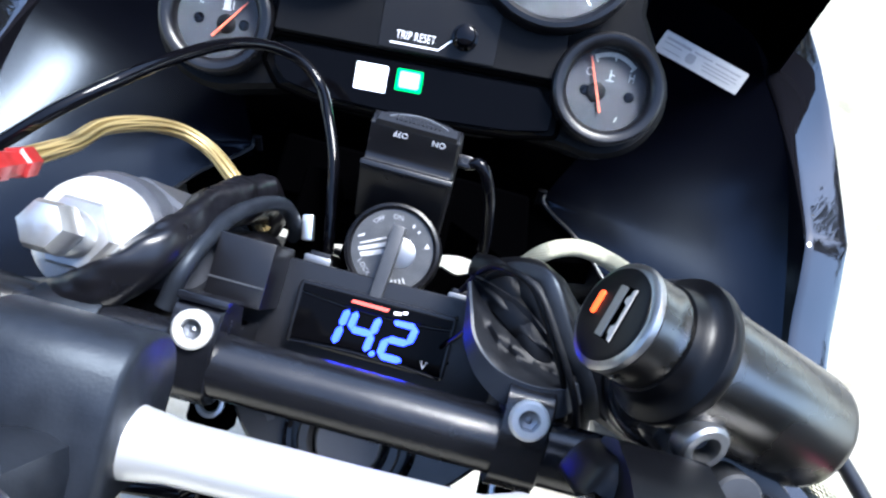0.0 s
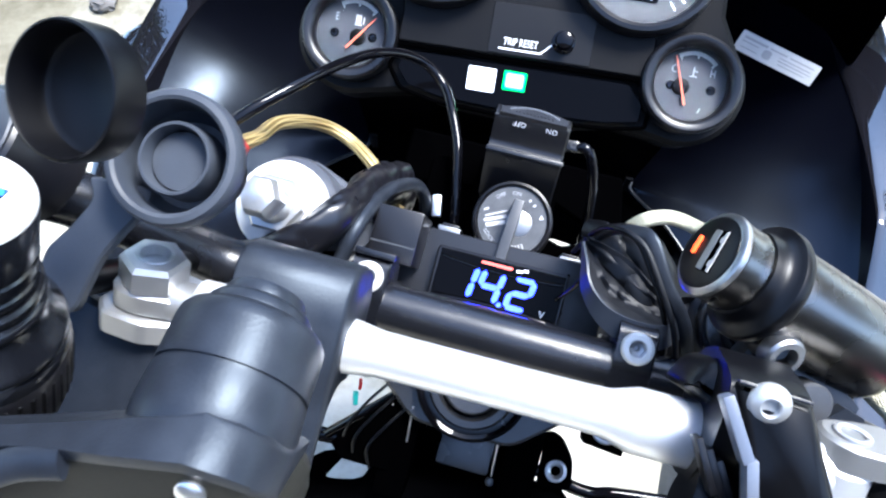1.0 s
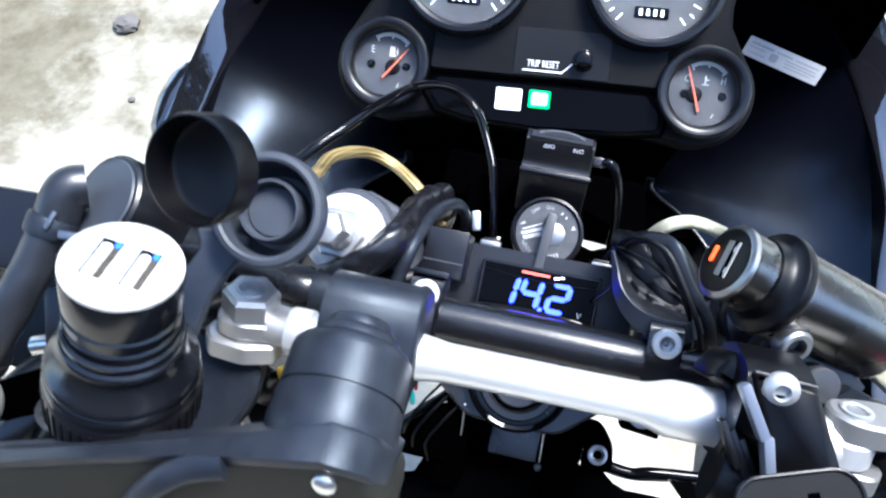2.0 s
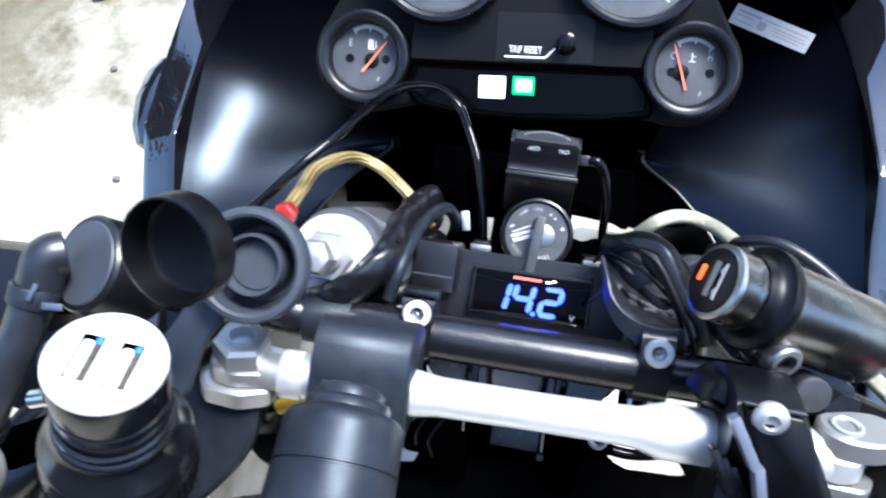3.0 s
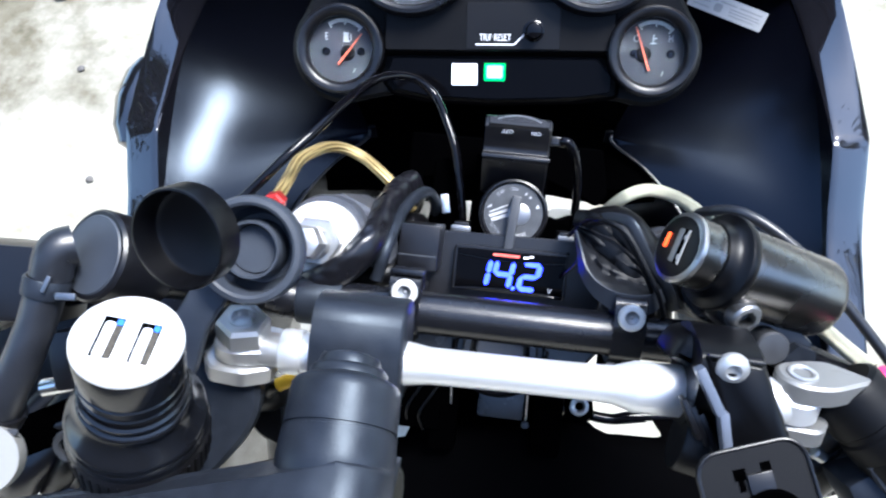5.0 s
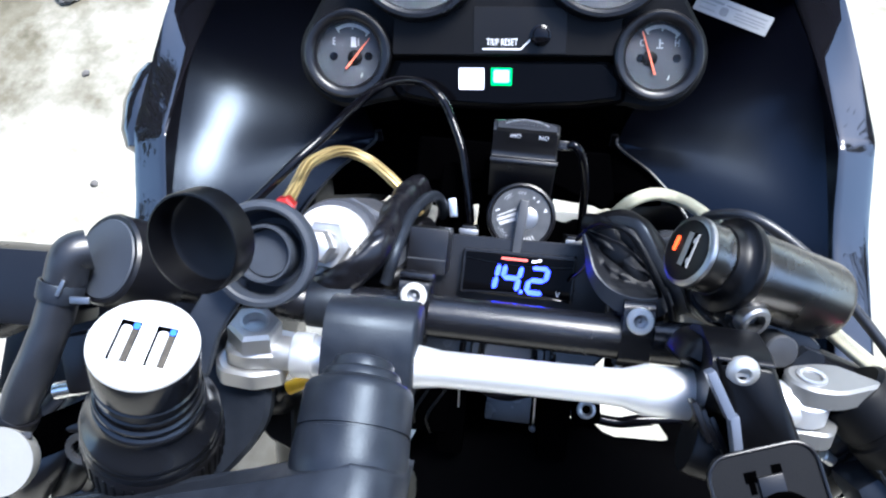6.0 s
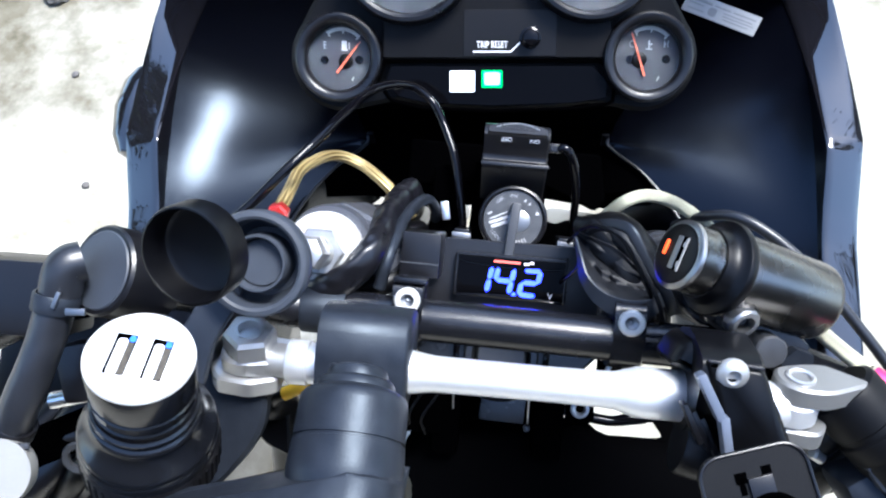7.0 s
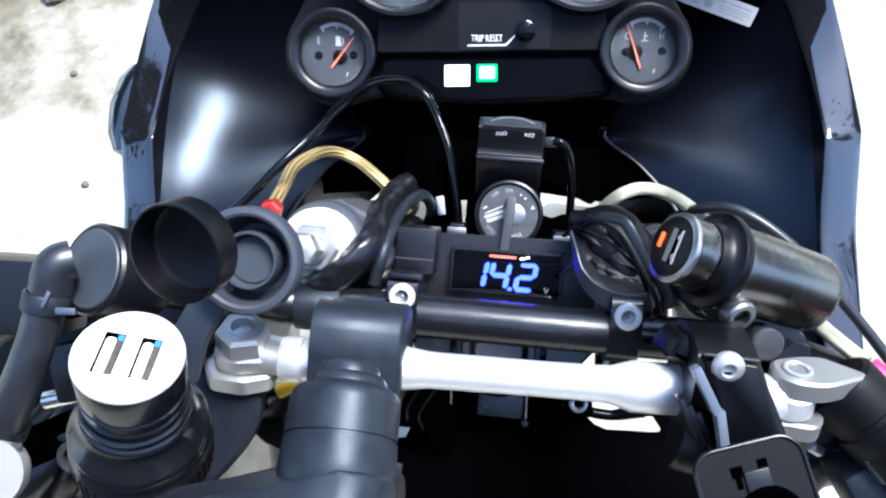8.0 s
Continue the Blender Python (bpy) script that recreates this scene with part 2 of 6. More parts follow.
def concrete():
    m = mat("pale worn concrete", (0.40, 0.385, 0.335), 0.85, vary=0.25, grain=60, blotch=2.2, bump=0.3, spec=0.3)
    nt = m.node_tree
    b = nt.nodes["Principled BSDF"]
    tc = nt.nodes.new("ShaderNodeTexCoord")
    n2 = nt.nodes.new("ShaderNodeTexNoise")
    n2.inputs["Scale"].default_value, n2.inputs["Detail"].default_value, n2.inputs["Roughness"].default_value = 7.0, 9, 0.65
    nt.links.new(tc.outputs["Object"], n2.inputs["Vector"])
    r2 = nt.nodes.new("ShaderNodeValToRGB")
    r2.color_ramp.elements[0].position, r2.color_ramp.elements[1].position = 0.34, 0.60
    r2.color_ramp.elements[0].color, r2.color_ramp.elements[1].color = (0.54, 0.52, 0.45, 1), (1, 1, 1, 1)
    nt.links.new(n2.outputs["Fac"], r2.inputs[0])
    mx = nt.nodes.new("ShaderNodeMix")
    mx.data_type, mx.blend_type = "RGBA", "MULTIPLY"
    mx.inputs["Factor"].default_value = 1.0
    src = b.inputs["Base Color"].links[0].from_socket
    nt.links.new(src, mx.inputs["A"])
    nt.links.new(r2.outputs[0], mx.inputs["B"])
    nt.links.new(mx.outputs["Result"], b.inputs["Base Color"])
    # one wide darker patch on the open ground, with a ragged outline
    grow = nt.nodes.new("ShaderNodeVectorMath")
    grow.operation, grow.inputs[1].default_value = "DISTANCE", (-1.80, 1.42, 0.0)
    nt.links.new(tc.outputs["Object"], grow.inputs[0])
    rag = nt.nodes.new("ShaderNodeTexNoise")
    rag.inputs["Scale"].default_value, rag.inputs["Detail"].default_value, rag.inputs["Roughness"].default_value = 3.6, 7, 0.62
    nt.links.new(tc.outputs["Object"], rag.inputs["Vector"])
    sway = nt.nodes.new("ShaderNodeMath")
    sway.operation, sway.inputs[1].default_value = "MULTIPLY_ADD", 1.5
    nt.links.new(rag.outputs["Fac"], sway.inputs[0])
    nt.links.new(grow.outputs["Value"], sway.inputs[2])
    r3 = nt.nodes.new("ShaderNodeValToRGB")
    r3.color_ramp.elements[0].position, r3.color_ramp.elements[1].position = 0.62, 0.80
    r3.color_ramp.elements[0].color, r3.color_ramp.elements[1].color = (0.36, 0.34, 0.28, 1), (1, 1, 1, 1)
    half = nt.nodes.new("ShaderNodeMath")
    half.operation, half.inputs[1].default_value = "MULTIPLY", 0.5
    nt.links.new(sway.outputs[0], half.inputs[0])
    nt.links.new(half.outputs[0], r3.inputs[0])
    m2 = nt.nodes.new("ShaderNodeMix")
    m2.data_type, m2.blend_type = "RGBA", "MULTIPLY"
    m2.inputs["Factor"].default_value = 1.0
    nt.links.new(mx.outputs["Result"], m2.inputs["A"])
    nt.links.new(r3.outputs[0], m2.inputs["B"])
    nt.links.new(m2.outputs["Result"], b.inputs["Base Color"])
    return m


CONCRETE = concrete()
BARK = mat("brown bark", (0.10, 0.075, 0.055), 0.85, blotch=8, grain=60, bump=0.5)
LEAF = mat("dark green leaf", (0.035, 0.065, 0.02), 0.55, blotch=3, grain=40, bump=0, vary=0.5)
WALL = mat("dark sky blocker", (0.05, 0.05, 0.05), 0.8, blotch=3, grain=80, bump=0.3, vary=0.35)
STONE = mat("dark pebble", (0.09, 0.085, 0.08), 0.8, blotch=200, grain=900, bump=0.3)

# ---- frames of reference (millimetres to world) ----
def basis(origin, x, z):
    x = Vector(x).normalized()
    z = Vector(z)
    z = (z - x * z.dot(x)).normalized()
    y = z.cross(x)
    m = Matrix((x, y, z)).transposed().to_4x4()
    m.translation = origin
    return m @ Matrix.Scale(0.001, 4)


# steering head, turned slightly to the right: u across, v ahead, w up along the forks
STEER = basis((0.0185, 0.1033, 1.0965), (0.112, -0.0075, -0.004), (0, -math.sin(radians(33)), math.cos(radians(33))))
# instrument panel: a across, b up the face, h out of it
DASH = basis((0.0018, 0.3185, 1.0468), (0.9998, 0.0167, -0.0107), (0.0191, -0.6671, 0.7447)) @ Matrix.Scale(1.0144, 4)
WORLD = Matrix.Identity(4)


# ---- mesh helpers ----
def thing(name, at, label, category, group="", kind=""):
    e = new(name)
    e.location = at
    e.empty_display_size = 0.01
    return tagged(e, label, category, group, kind)


def root_at(parent):
    while parent.parent:
        parent = parent.parent
    return parent.location


def to_mesh(bm, name, material, angle=38):
    me = bpy.data.meshes.new(name)
    bmesh.ops.recalc_face_normals(bm, faces=bm.faces)
    bm.to_mesh(me)
    bm.free()
    me.shade_smooth()
    me.set_sharp_from_angle(angle=radians(angle))
    me.materials.append(material)
    return me


def part(name, bm, material, parent, label="", angle=38):
    """One mesh object under a thing or a part; bm is in world coordinates."""
    bm.transform(Matrix.Translation(-Vector(root_at(parent))))
    ob = new(name, to_mesh(bm, name, material, angle))
    ob.parent = parent
    return tagged(ob, label)


def solo(name, bm, material, label, category, group="", kind="", at=None, angle=38):
    """A thing of one mesh."""
    if at is None:
        co = [v.co for v in bm.verts]
        at = Vector((sum(c.x for c in co) / len(co), sum(c.y for c in co) / len(co), min(c.z for c in co)))
    bm.transform(Matrix.Translation(-Vector(at)))
    ob = new(name, to_mesh(bm, name, material, angle))
    ob.location = at
    return tagged(ob, label, category, group, kind)


def merge(*bms):
    out = bms[0]
    for b in bms[1:]:
        me = bpy.data.meshes.new("tmp")
        b.to_mesh(me)
        b.free()
        out.from_mesh(me)
        bpy.data.meshes.remove(me)
    return out


def axes(d, ref=(0, 0, 1)):
    d = Vector(d).normalized()
    ref = Vector(ref)
    if abs(d.dot(ref.normalized())) > 0.98:
        ref = Vector((0, 1, 0))
    x = ref.cross(d).normalized()
    return x, d.cross(x), d


def lathe(profile, origin, axis, m, seg=48, ref=(0, 0, 1), closed=False):
    """Turns (radius, height) rows about an axis. closed joins the last row to the first."""
    bm = bmesh.new()
    x, y, d = axes(axis, ref)
    o = Vector(origin)
    rings = []
    for r, h in profile:
        if r < 1e-6:
            rings.append([bm.verts.new(m @ (o + d * h))])
        else:
            rings.append([bm.verts.new(m @ (o + d * h + (x * math.cos(a) + y * math.sin(a)) * r)) for a in (2 * math.pi * k / seg for k in range(seg))])
    pairs = list(zip(rings, rings[1:])) + ([(rings[-1], rings[0])] if closed else [])
    for p, q in pairs:
        for k in range(seg):
            n = (k + 1) % seg
            if len(p) == 1 and len(q) == 1:
                continue
            if len(p) == 1:
                bm.faces.new((p[0], q[k], q[n]))
            elif len(q) == 1:
                bm.faces.new((p[k], q[0], p[n]))
            else:
                bm.faces.new((p[k], q[k], q[n], p[n]))
    return bm


def rod(p, q, r, m, seg=32, edge=0.8):
    """A solid round bar from p to q with broken edges."""
    p, q = Vector(p), Vector(q)
    n = (q - p).length
    e = min(edge, r * 0.4, n * 0.4)
    return lathe([(0, 0), (r - e, 0), (r, e), (r, n - e), (r - e, n), (0, n)], p, q - p, m, seg)


def smooth_path(pts, steps=8):
    pts = [Vector(p) for p in pts]
    ext = [2 * pts[0] - pts[1]] + pts + [2 * pts[-1] - pts[-2]]
    out = []
    for i in range(1, len(ext) - 2):
        a, b, c, d = ext[i - 1:i + 3]
        for s in range(steps):
            t = s / steps
            out.append(0.5 * (2 * b + (c - a) * t + (2 * a - 5 * b + 4 * c - d) * t * t + (3 * b - a - 3 * c + d) * t ** 3))
    return out + [pts[-1]]


def sweep(pts, r, m, seg=16, steps=8, flat=None, wrinkle=0.0):
    """A hose or cable along a smoothed path, with its own coordinates. flat: a second half-width (a strap)."""
    path = smooth_path(pts, steps)
    bm = bmesh.new()
    uv = bm.loops.layers.uv.new("UVMap")
    up = None
    rings, lengths, total = [], [], 0.0
    for i, p in enumerate(path):
        d = (path[min(i + 1, len(path) - 1)] - path[max(i - 1, 0)]).normalized()
        if up is None:
            up = axes(d)[0]
        up = (up - d * up.dot(d)).normalized()
        side = d.cross(up)
        if i:
            total += (p - path[i - 1]).length
        lengths.append(total * 0.001)
        ring = []
        for k in range(seg):
            a = 2 * math.pi * k / seg
            rr = r * (1 + wrinkle * noise.noise(Vector((p.x * 0.06 + 0.8 * math.cos(a), p.y * 0.06 + 0.8 * math.sin(a), p.z * 0.06))) + 0.3 * wrinkle * noise.noise(Vector((p.x * 0.2 + 2 * math.cos(a), p.y * 0.2 + 2 * math.sin(a), p.z * 0.2))))
            ring.append(bm.verts.new(m @ (p + up * math.cos(a) * rr + side * math.sin(a) * (flat * rr / r if flat else rr))))
        rings.append(ring)
    for i in range(len(rings) - 1):
        for k in range(seg):
            n = (k + 1) % seg
            face = bm.faces.new((rings[i][k], rings[i][n], rings[i + 1][n], rings[i + 1][k]))
            for loop, c in zip(face.loops, ((k, i), (k + 1, i), (k + 1, i + 1), (k, i + 1))):
                loop[uv].uv = (c[0] / seg, lengths[c[1]])
    bm.faces.new(rings[0])
    bm.faces.new(rings[-1])
    return bm


def rounded(poly, r, steps=4):
    """Rounds the corners of a flat outline. r: one radius, or one for each corner."""
    out = []
    n = len(poly)
    for i in range(n):
        rr = r[i] if isinstance(r, (list, tuple)) else r
        p = Vector(poly[i])
        a, b = (Vector(poly[i - 1]) - p), (Vector(poly[(i + 1) % n]) - p)
        e = min(rr, a.length * 0.48, b.length * 0.48)
        p0, p1 = p + a.normalized() * e, p + b.normalized() * e
        if e < 1e-6:
            out.append(p)
            continue
        for s in range(steps + 1):
            t = s / steps
            out.append((1 - t) ** 2 * p0 + 2 * t * (1 - t) * p + t * t * p1)
    return out


def plate(poly, h0, h1, m, bevel=0.6, top=None):
    """A flat outline (x, y) from height h0 to h1 in the frame m, its top edge broken. top: a function of (x, y) that shapes the upper face."""
    bm = bmesh.new()
    pts = [Vector((p[0], p[1])) for p in poly]
    area = sum(pts[i - 1].x * pts[i].y - pts[i].x * pts[i - 1].y for i in range(len(pts)))
    if area < 0:
        pts.reverse()
    n = len(pts)
    inset = []
    for i in range(n):
        a, b = (pts[i] - pts[i - 1]), (pts[(i + 1) % n] - pts[i])
        na, nb = Vector((-a.y, a.x)).normalized(), Vector((-b.y, b.x)).normalized()
        v = (na + nb)
        v = v.normalized() if v.length > 1e-6 else na
        inset.append(pts[i] + v * bevel)
    lift = top or (lambda x, y: 0.0)
    rows = [[(p.x, p.y, h0) for p in pts], [(p.x, p.y, h1 - bevel + lift(p.x, p.y)) for p in pts], [(p.x, p.y, h1 + lift(p.x, p.y)) for p in inset]]
    rings = [[bm.verts.new(m @ Vector(c)) for c in row] for row in rows]
    for p, q in zip(rings, rings[1:]):
        for i in range(n):
            k = (i + 1) % n
            bm.faces.new((p[i], p[k], q[k], q[i]))
    bm.faces.new(rings[0])
    bm.faces.new(rings[-1])
    return bm


def block(c, size, m, bevel=0.8, turn=None):
    """A box with rounded edges; turn: a rotation about its centre, Euler degrees in the frame m."""
    bm = bmesh.new()
    bmesh.ops.create_cube(bm, size=1)
    bm.transform(Matrix.Diagonal((*size, 1)))
    if bevel:
        bmesh.ops.bevel(bm, geom=list(bm.edges), offset=bevel, segments=2, affect="EDGES", profile=0.6)
    r = Euler([radians(a) for a in turn]).to_matrix().to_4x4() if turn else Matrix.Identity(4)
    bm.transform(m @ Matrix.Translation(c) @ r)
    return bm


def ring_frame(origin, normal, m, ref=(0, 1, 0)):
    """A frame in m with z along normal and y near ref."""
    z = Vector(normal).normalized()
    y = Vector(ref)
    y = (y - z * y.dot(z)).normalized()
    x = y.cross(z)
    f = Matrix((x, y, z)).transposed().to_4x4()
    f.translation = origin
    return m @ f


def circle(cx, cy, r, n=40, a0=0.0, a1=360.0):
    return [(cx + r * math.cos(radians(a0 + (a1 - a0) * k / n)), cy + r * math.sin(radians(a0 + (a1 - a0) * k / n))) for k in range(n + (a1 - a0 < 360))]


def letters(text, size, m, at, turn=0.0, thick=0.06, wide=1.0):
    """Raised print in the built-in font, centred at (x, y, z) of the frame m."""
    cu = bpy.data.curves.new("print", "FONT")
    cu.body, cu.size, cu.align_x, cu.align_y, cu.extrude, cu.resolution_u = text, size, "CENTER", "CENTER", thick, 2
    ob = new("print", cu)
    dg = bpy.context.evaluated_depsgraph_get()
    me = bpy.data.meshes.new_from_object(ob.evaluated_get(dg))
    bm = bmesh.new()
    bm.from_mesh(me)
    bm.transform(m @ Matrix.Translation(at) @ Matrix.Rotation(radians(turn), 4, "Z") @ Matrix.Diagonal((wide, 1, 1, 1)))
    bpy.data.objects.remove(ob)
    bpy.data.curves.remove(cu)
    bpy.data.meshes.remove(me)
    return bm


def bar(p, q, wide, h0, h1, m):
    """A flat printed stroke from p to q."""
    p, q = Vector(p), Vector(q)
    s = (q - p).normalized()
    n = Vector((-s.y, s.x)) * wide / 2
    return plate([p - n, q - n, q + n, p + n], h0, h1, m, bevel=0.0 if h1 - h0 < 0.3 else 0.1)


def loft(rows, m, thick=0.0):
    """A skin through rows of points, given a thickness along its normals."""
    bm = bmesh.new()
    grid = [[bm.verts.new(m @ Vector(p)) for p in row] for row in rows]
    for a, b in zip(grid, grid[1:]):
        for i in range(len(a) - 1):
            bm.faces.new((a[i], a[i + 1], b[i + 1], b[i]))
    if thick:
        bmesh.ops.recalc_face_normals(bm, faces=bm.faces)
        bmesh.ops.solidify(bm, geom=list(bm.faces), thickness=thick)
    return bm


def tube_loft(rings, m):
    """A closed solid through rings of points, one ring after another."""
    bm = bmesh.new()
    grid = [[bm.verts.new(m @ Vector(p)) for p in row] for row in rings]
    n = len(grid[0])
    for a, b in zip(grid, grid[1:]):
        for i in range(n):
            bm.faces.new((a[i], a[(i + 1) % n], b[(i + 1) % n], b[i]))
    bm.faces.new(grid[0])
    bm.faces.new(grid[-1])
    return bm


def cap_screw(parent, at, axis, m, r=6.4, h=7.0, name="cap_screw", material=None):
    """A socket-head screw with its hexagon recess."""
    f = ring_frame(at, axis, m)
    head = lathe([(0, -1), (r, -1), (r, h - 0.9), (r - 0.9, h), (r * 0.56, h), (r * 0.50, h - 0.5), (r * 0.50, h - 4.0), (0, h - 4.0)], (0, 0, 0), (0, 0, 1), f, 32)
    screw = part(name, head, material or SCREW, parent, "bright plated socket-head screw")
    part("hex_socket", lathe([(r * 0.56, h - 0.25), (r * 0.46, h - 0.5), (r * 0.44, h - 2.0), (r * 0.2, h - 2.4), (0, h - 1.8)], (0, 0, 0), (0, 0, 1), f, 6), CAST, screw, "dull grey hexagon socket", angle=20)
    return screw


# ---- the ground ----
gb = bmesh.new()
bmesh.ops.create_grid(gb, x_segments=8, y_segments=8, size=1500)
solo("ground", gb, CONCRETE, "pale stained concrete ground beside the motorcycle", "ground", kind="structure", at=(0, 0, 0))

for x, y, r in ((-1.09, 1.25, 0.010), (-0.963, 0.905, 0.010), (-1.225, 1.535, 0.035)):
    pb = bmesh.new()
    bmesh.ops.create_icosphere(pb, subdivisions=3, radius=r)
    for v in pb.verts:
        v.co *= 1 + 0.35 * noise.noise(v.co * 90 + Vector((x * 7, y, 0)))
        v.co.z = v.co.z * 0.6 + r * 0.4
    pb.transform(Matrix.Translation((x, y, 0)))
    solo("pebble", pb, STONE, "small dark pebble lying on the concrete", "pebble", "pebbles on the ground")

# unseen plain dark wall, added to block low sky behind the rider's side
solo("blocker_south", block((0, -3.0, 1.75), (14, 0.2, 3.5), WORLD, 0.01), WALL, "unseen plain dark wall added behind the motorcycle to block sky", "wall", kind="structure", at=(0, -3.0, 0))
# second unseen wall, low, added to block light from the right rear
solo("blocker_east", block((1.7, -1.65, 0.78), (0.2, 2.6, 1.56), WORLD, 0.01), WALL, "unseen low dark wall added beside the parked motorcycle to block light", "wall", kind="structure", at=(1.7, -1.65, 0))


def tree(at, tall):
    """A broad-leaved tree: tapered trunk, limbs and a crown of separate leaves."""
    rng = random.Random(7)
    t = thing("tree", at, "dense green broad-leaved tree standing beside the concrete", "tree", "trees beside the ground")

    def limb(p, q, r0, r1):
        p, q = Vector(p), Vector(q)
        x, y, d = axes(q - p)
        mid = p.lerp(q, 0.5) + x * (q - p).length * 0.06
        return tube_loft([[c + (x * math.cos(a) + y * math.sin(a)) * r for a in (k * math.pi / 4 for k in range(8))] for c, r in ((p, r0), (mid, (r0 + r1) / 2), (q, r1))], Matrix.Translation(at))

    part("trunk", limb((0, 0, 0), (0.1, 0.05, tall * 0.5), 0.16, 0.09), BARK, t, "brown bark trunk")
    tips = []
    for k in range(9):
        a, z = 2.4 * k, tall * (0.28 + 0.05 * k)
        tip = (math.cos(a) * 1.3, math.sin(a) * 1.3, z + tall * 0.2)
        tips.append(tip)
        part("limb", limb((0.05, 0.02, z), tip, 0.05, 0.015), BARK, t)
    bm = bmesh.new()
    for k in range(9000):
        c = Vector(rng.choice(tips)) + Vector((rng.gauss(0, 0.45), rng.gauss(0, 0.45), rng.gauss(0.1, 0.42)))
        r = Euler((rng.uniform(-1, 1), rng.uniform(-1, 1), rng.uniform(0, 6.3))).to_matrix()
        size = rng.uniform(0.06, 0.13)
        vs = [bm.verts.new(Vector(at) + c + r @ Vector(q) * size) for q in ((-1, 0, 0), (0, -0.45, 0.12), (1.1, 0, -0.1), (0, 0.45, 0.12))]
        bm.faces.new(vs)
    part("crown", bm, LEAF, t, "dark green leaves")
    return t


for az, dist, tall in ((-40, 6.4, 7.8), (-62, 6.2, 7.8), (-82, 6.4, 6.6), (-20, 9.6, 6.8), (22, 9.6, 6.8), (42, 8.6, 6.8), (62, 7.4, 6.6), (80, 7.6, 6.8)):
    tree((dist * math.sin(radians(az)), dist * math.cos(radians(az)), 0), tall)

# ---- the fairing ----
# the edge runs back and down along each side: (y, z) of its outer lip and of its inner line
LIP = [(0.62, 0.955), (0.54, 0.985), (0.46, 0.990), (0.42, 0.989), (0.38, 0.986), (0.34, 0.982), (0.306, 0.9780), (0.28, 0.960), (0.26, 0.945), (0.24, 0.934), (0.20, 0.919), (0.16, 0.905), (0.08, 0.875)]
INNER = [(0.62, 0.940), (0.53, 0.962), (0.46, 0.968), (0.44, 0.972), (0.40, 0.9785), (0.36, 0.9825), (0.32, 0.983), (0.297, 0.9818), (0.28, 0.9705), (0.26, 0.955), (0.24, 0.943), (0.20, 0.925), (0.16, 0.908), (0.08, 0.876)]
FAIRING_X = -0.0045


def edge_height(table, y):
    """Height of an edge line at y, its corners slightly eased."""
    ys, zs = [p[0] for p in table[::-1]], [p[1] for p in table[::-1]]
    return float(np.mean([np.interp(y + k * 0.0008, ys, zs) for k in (-2, -1, 0, 1, 2)]))


def COWL_TOP(y):
    """Height of the cowl's outer edge, tucked under the painted edge: a long even sweep."""
    return min(0.977 - 0.30 * max(0.0, y - 0.40) ** 1.5, 0.977 - 0.83 * max(0.0, 0.38 - y) ** 1.5, edge_height(INNER, y) - 0.002)


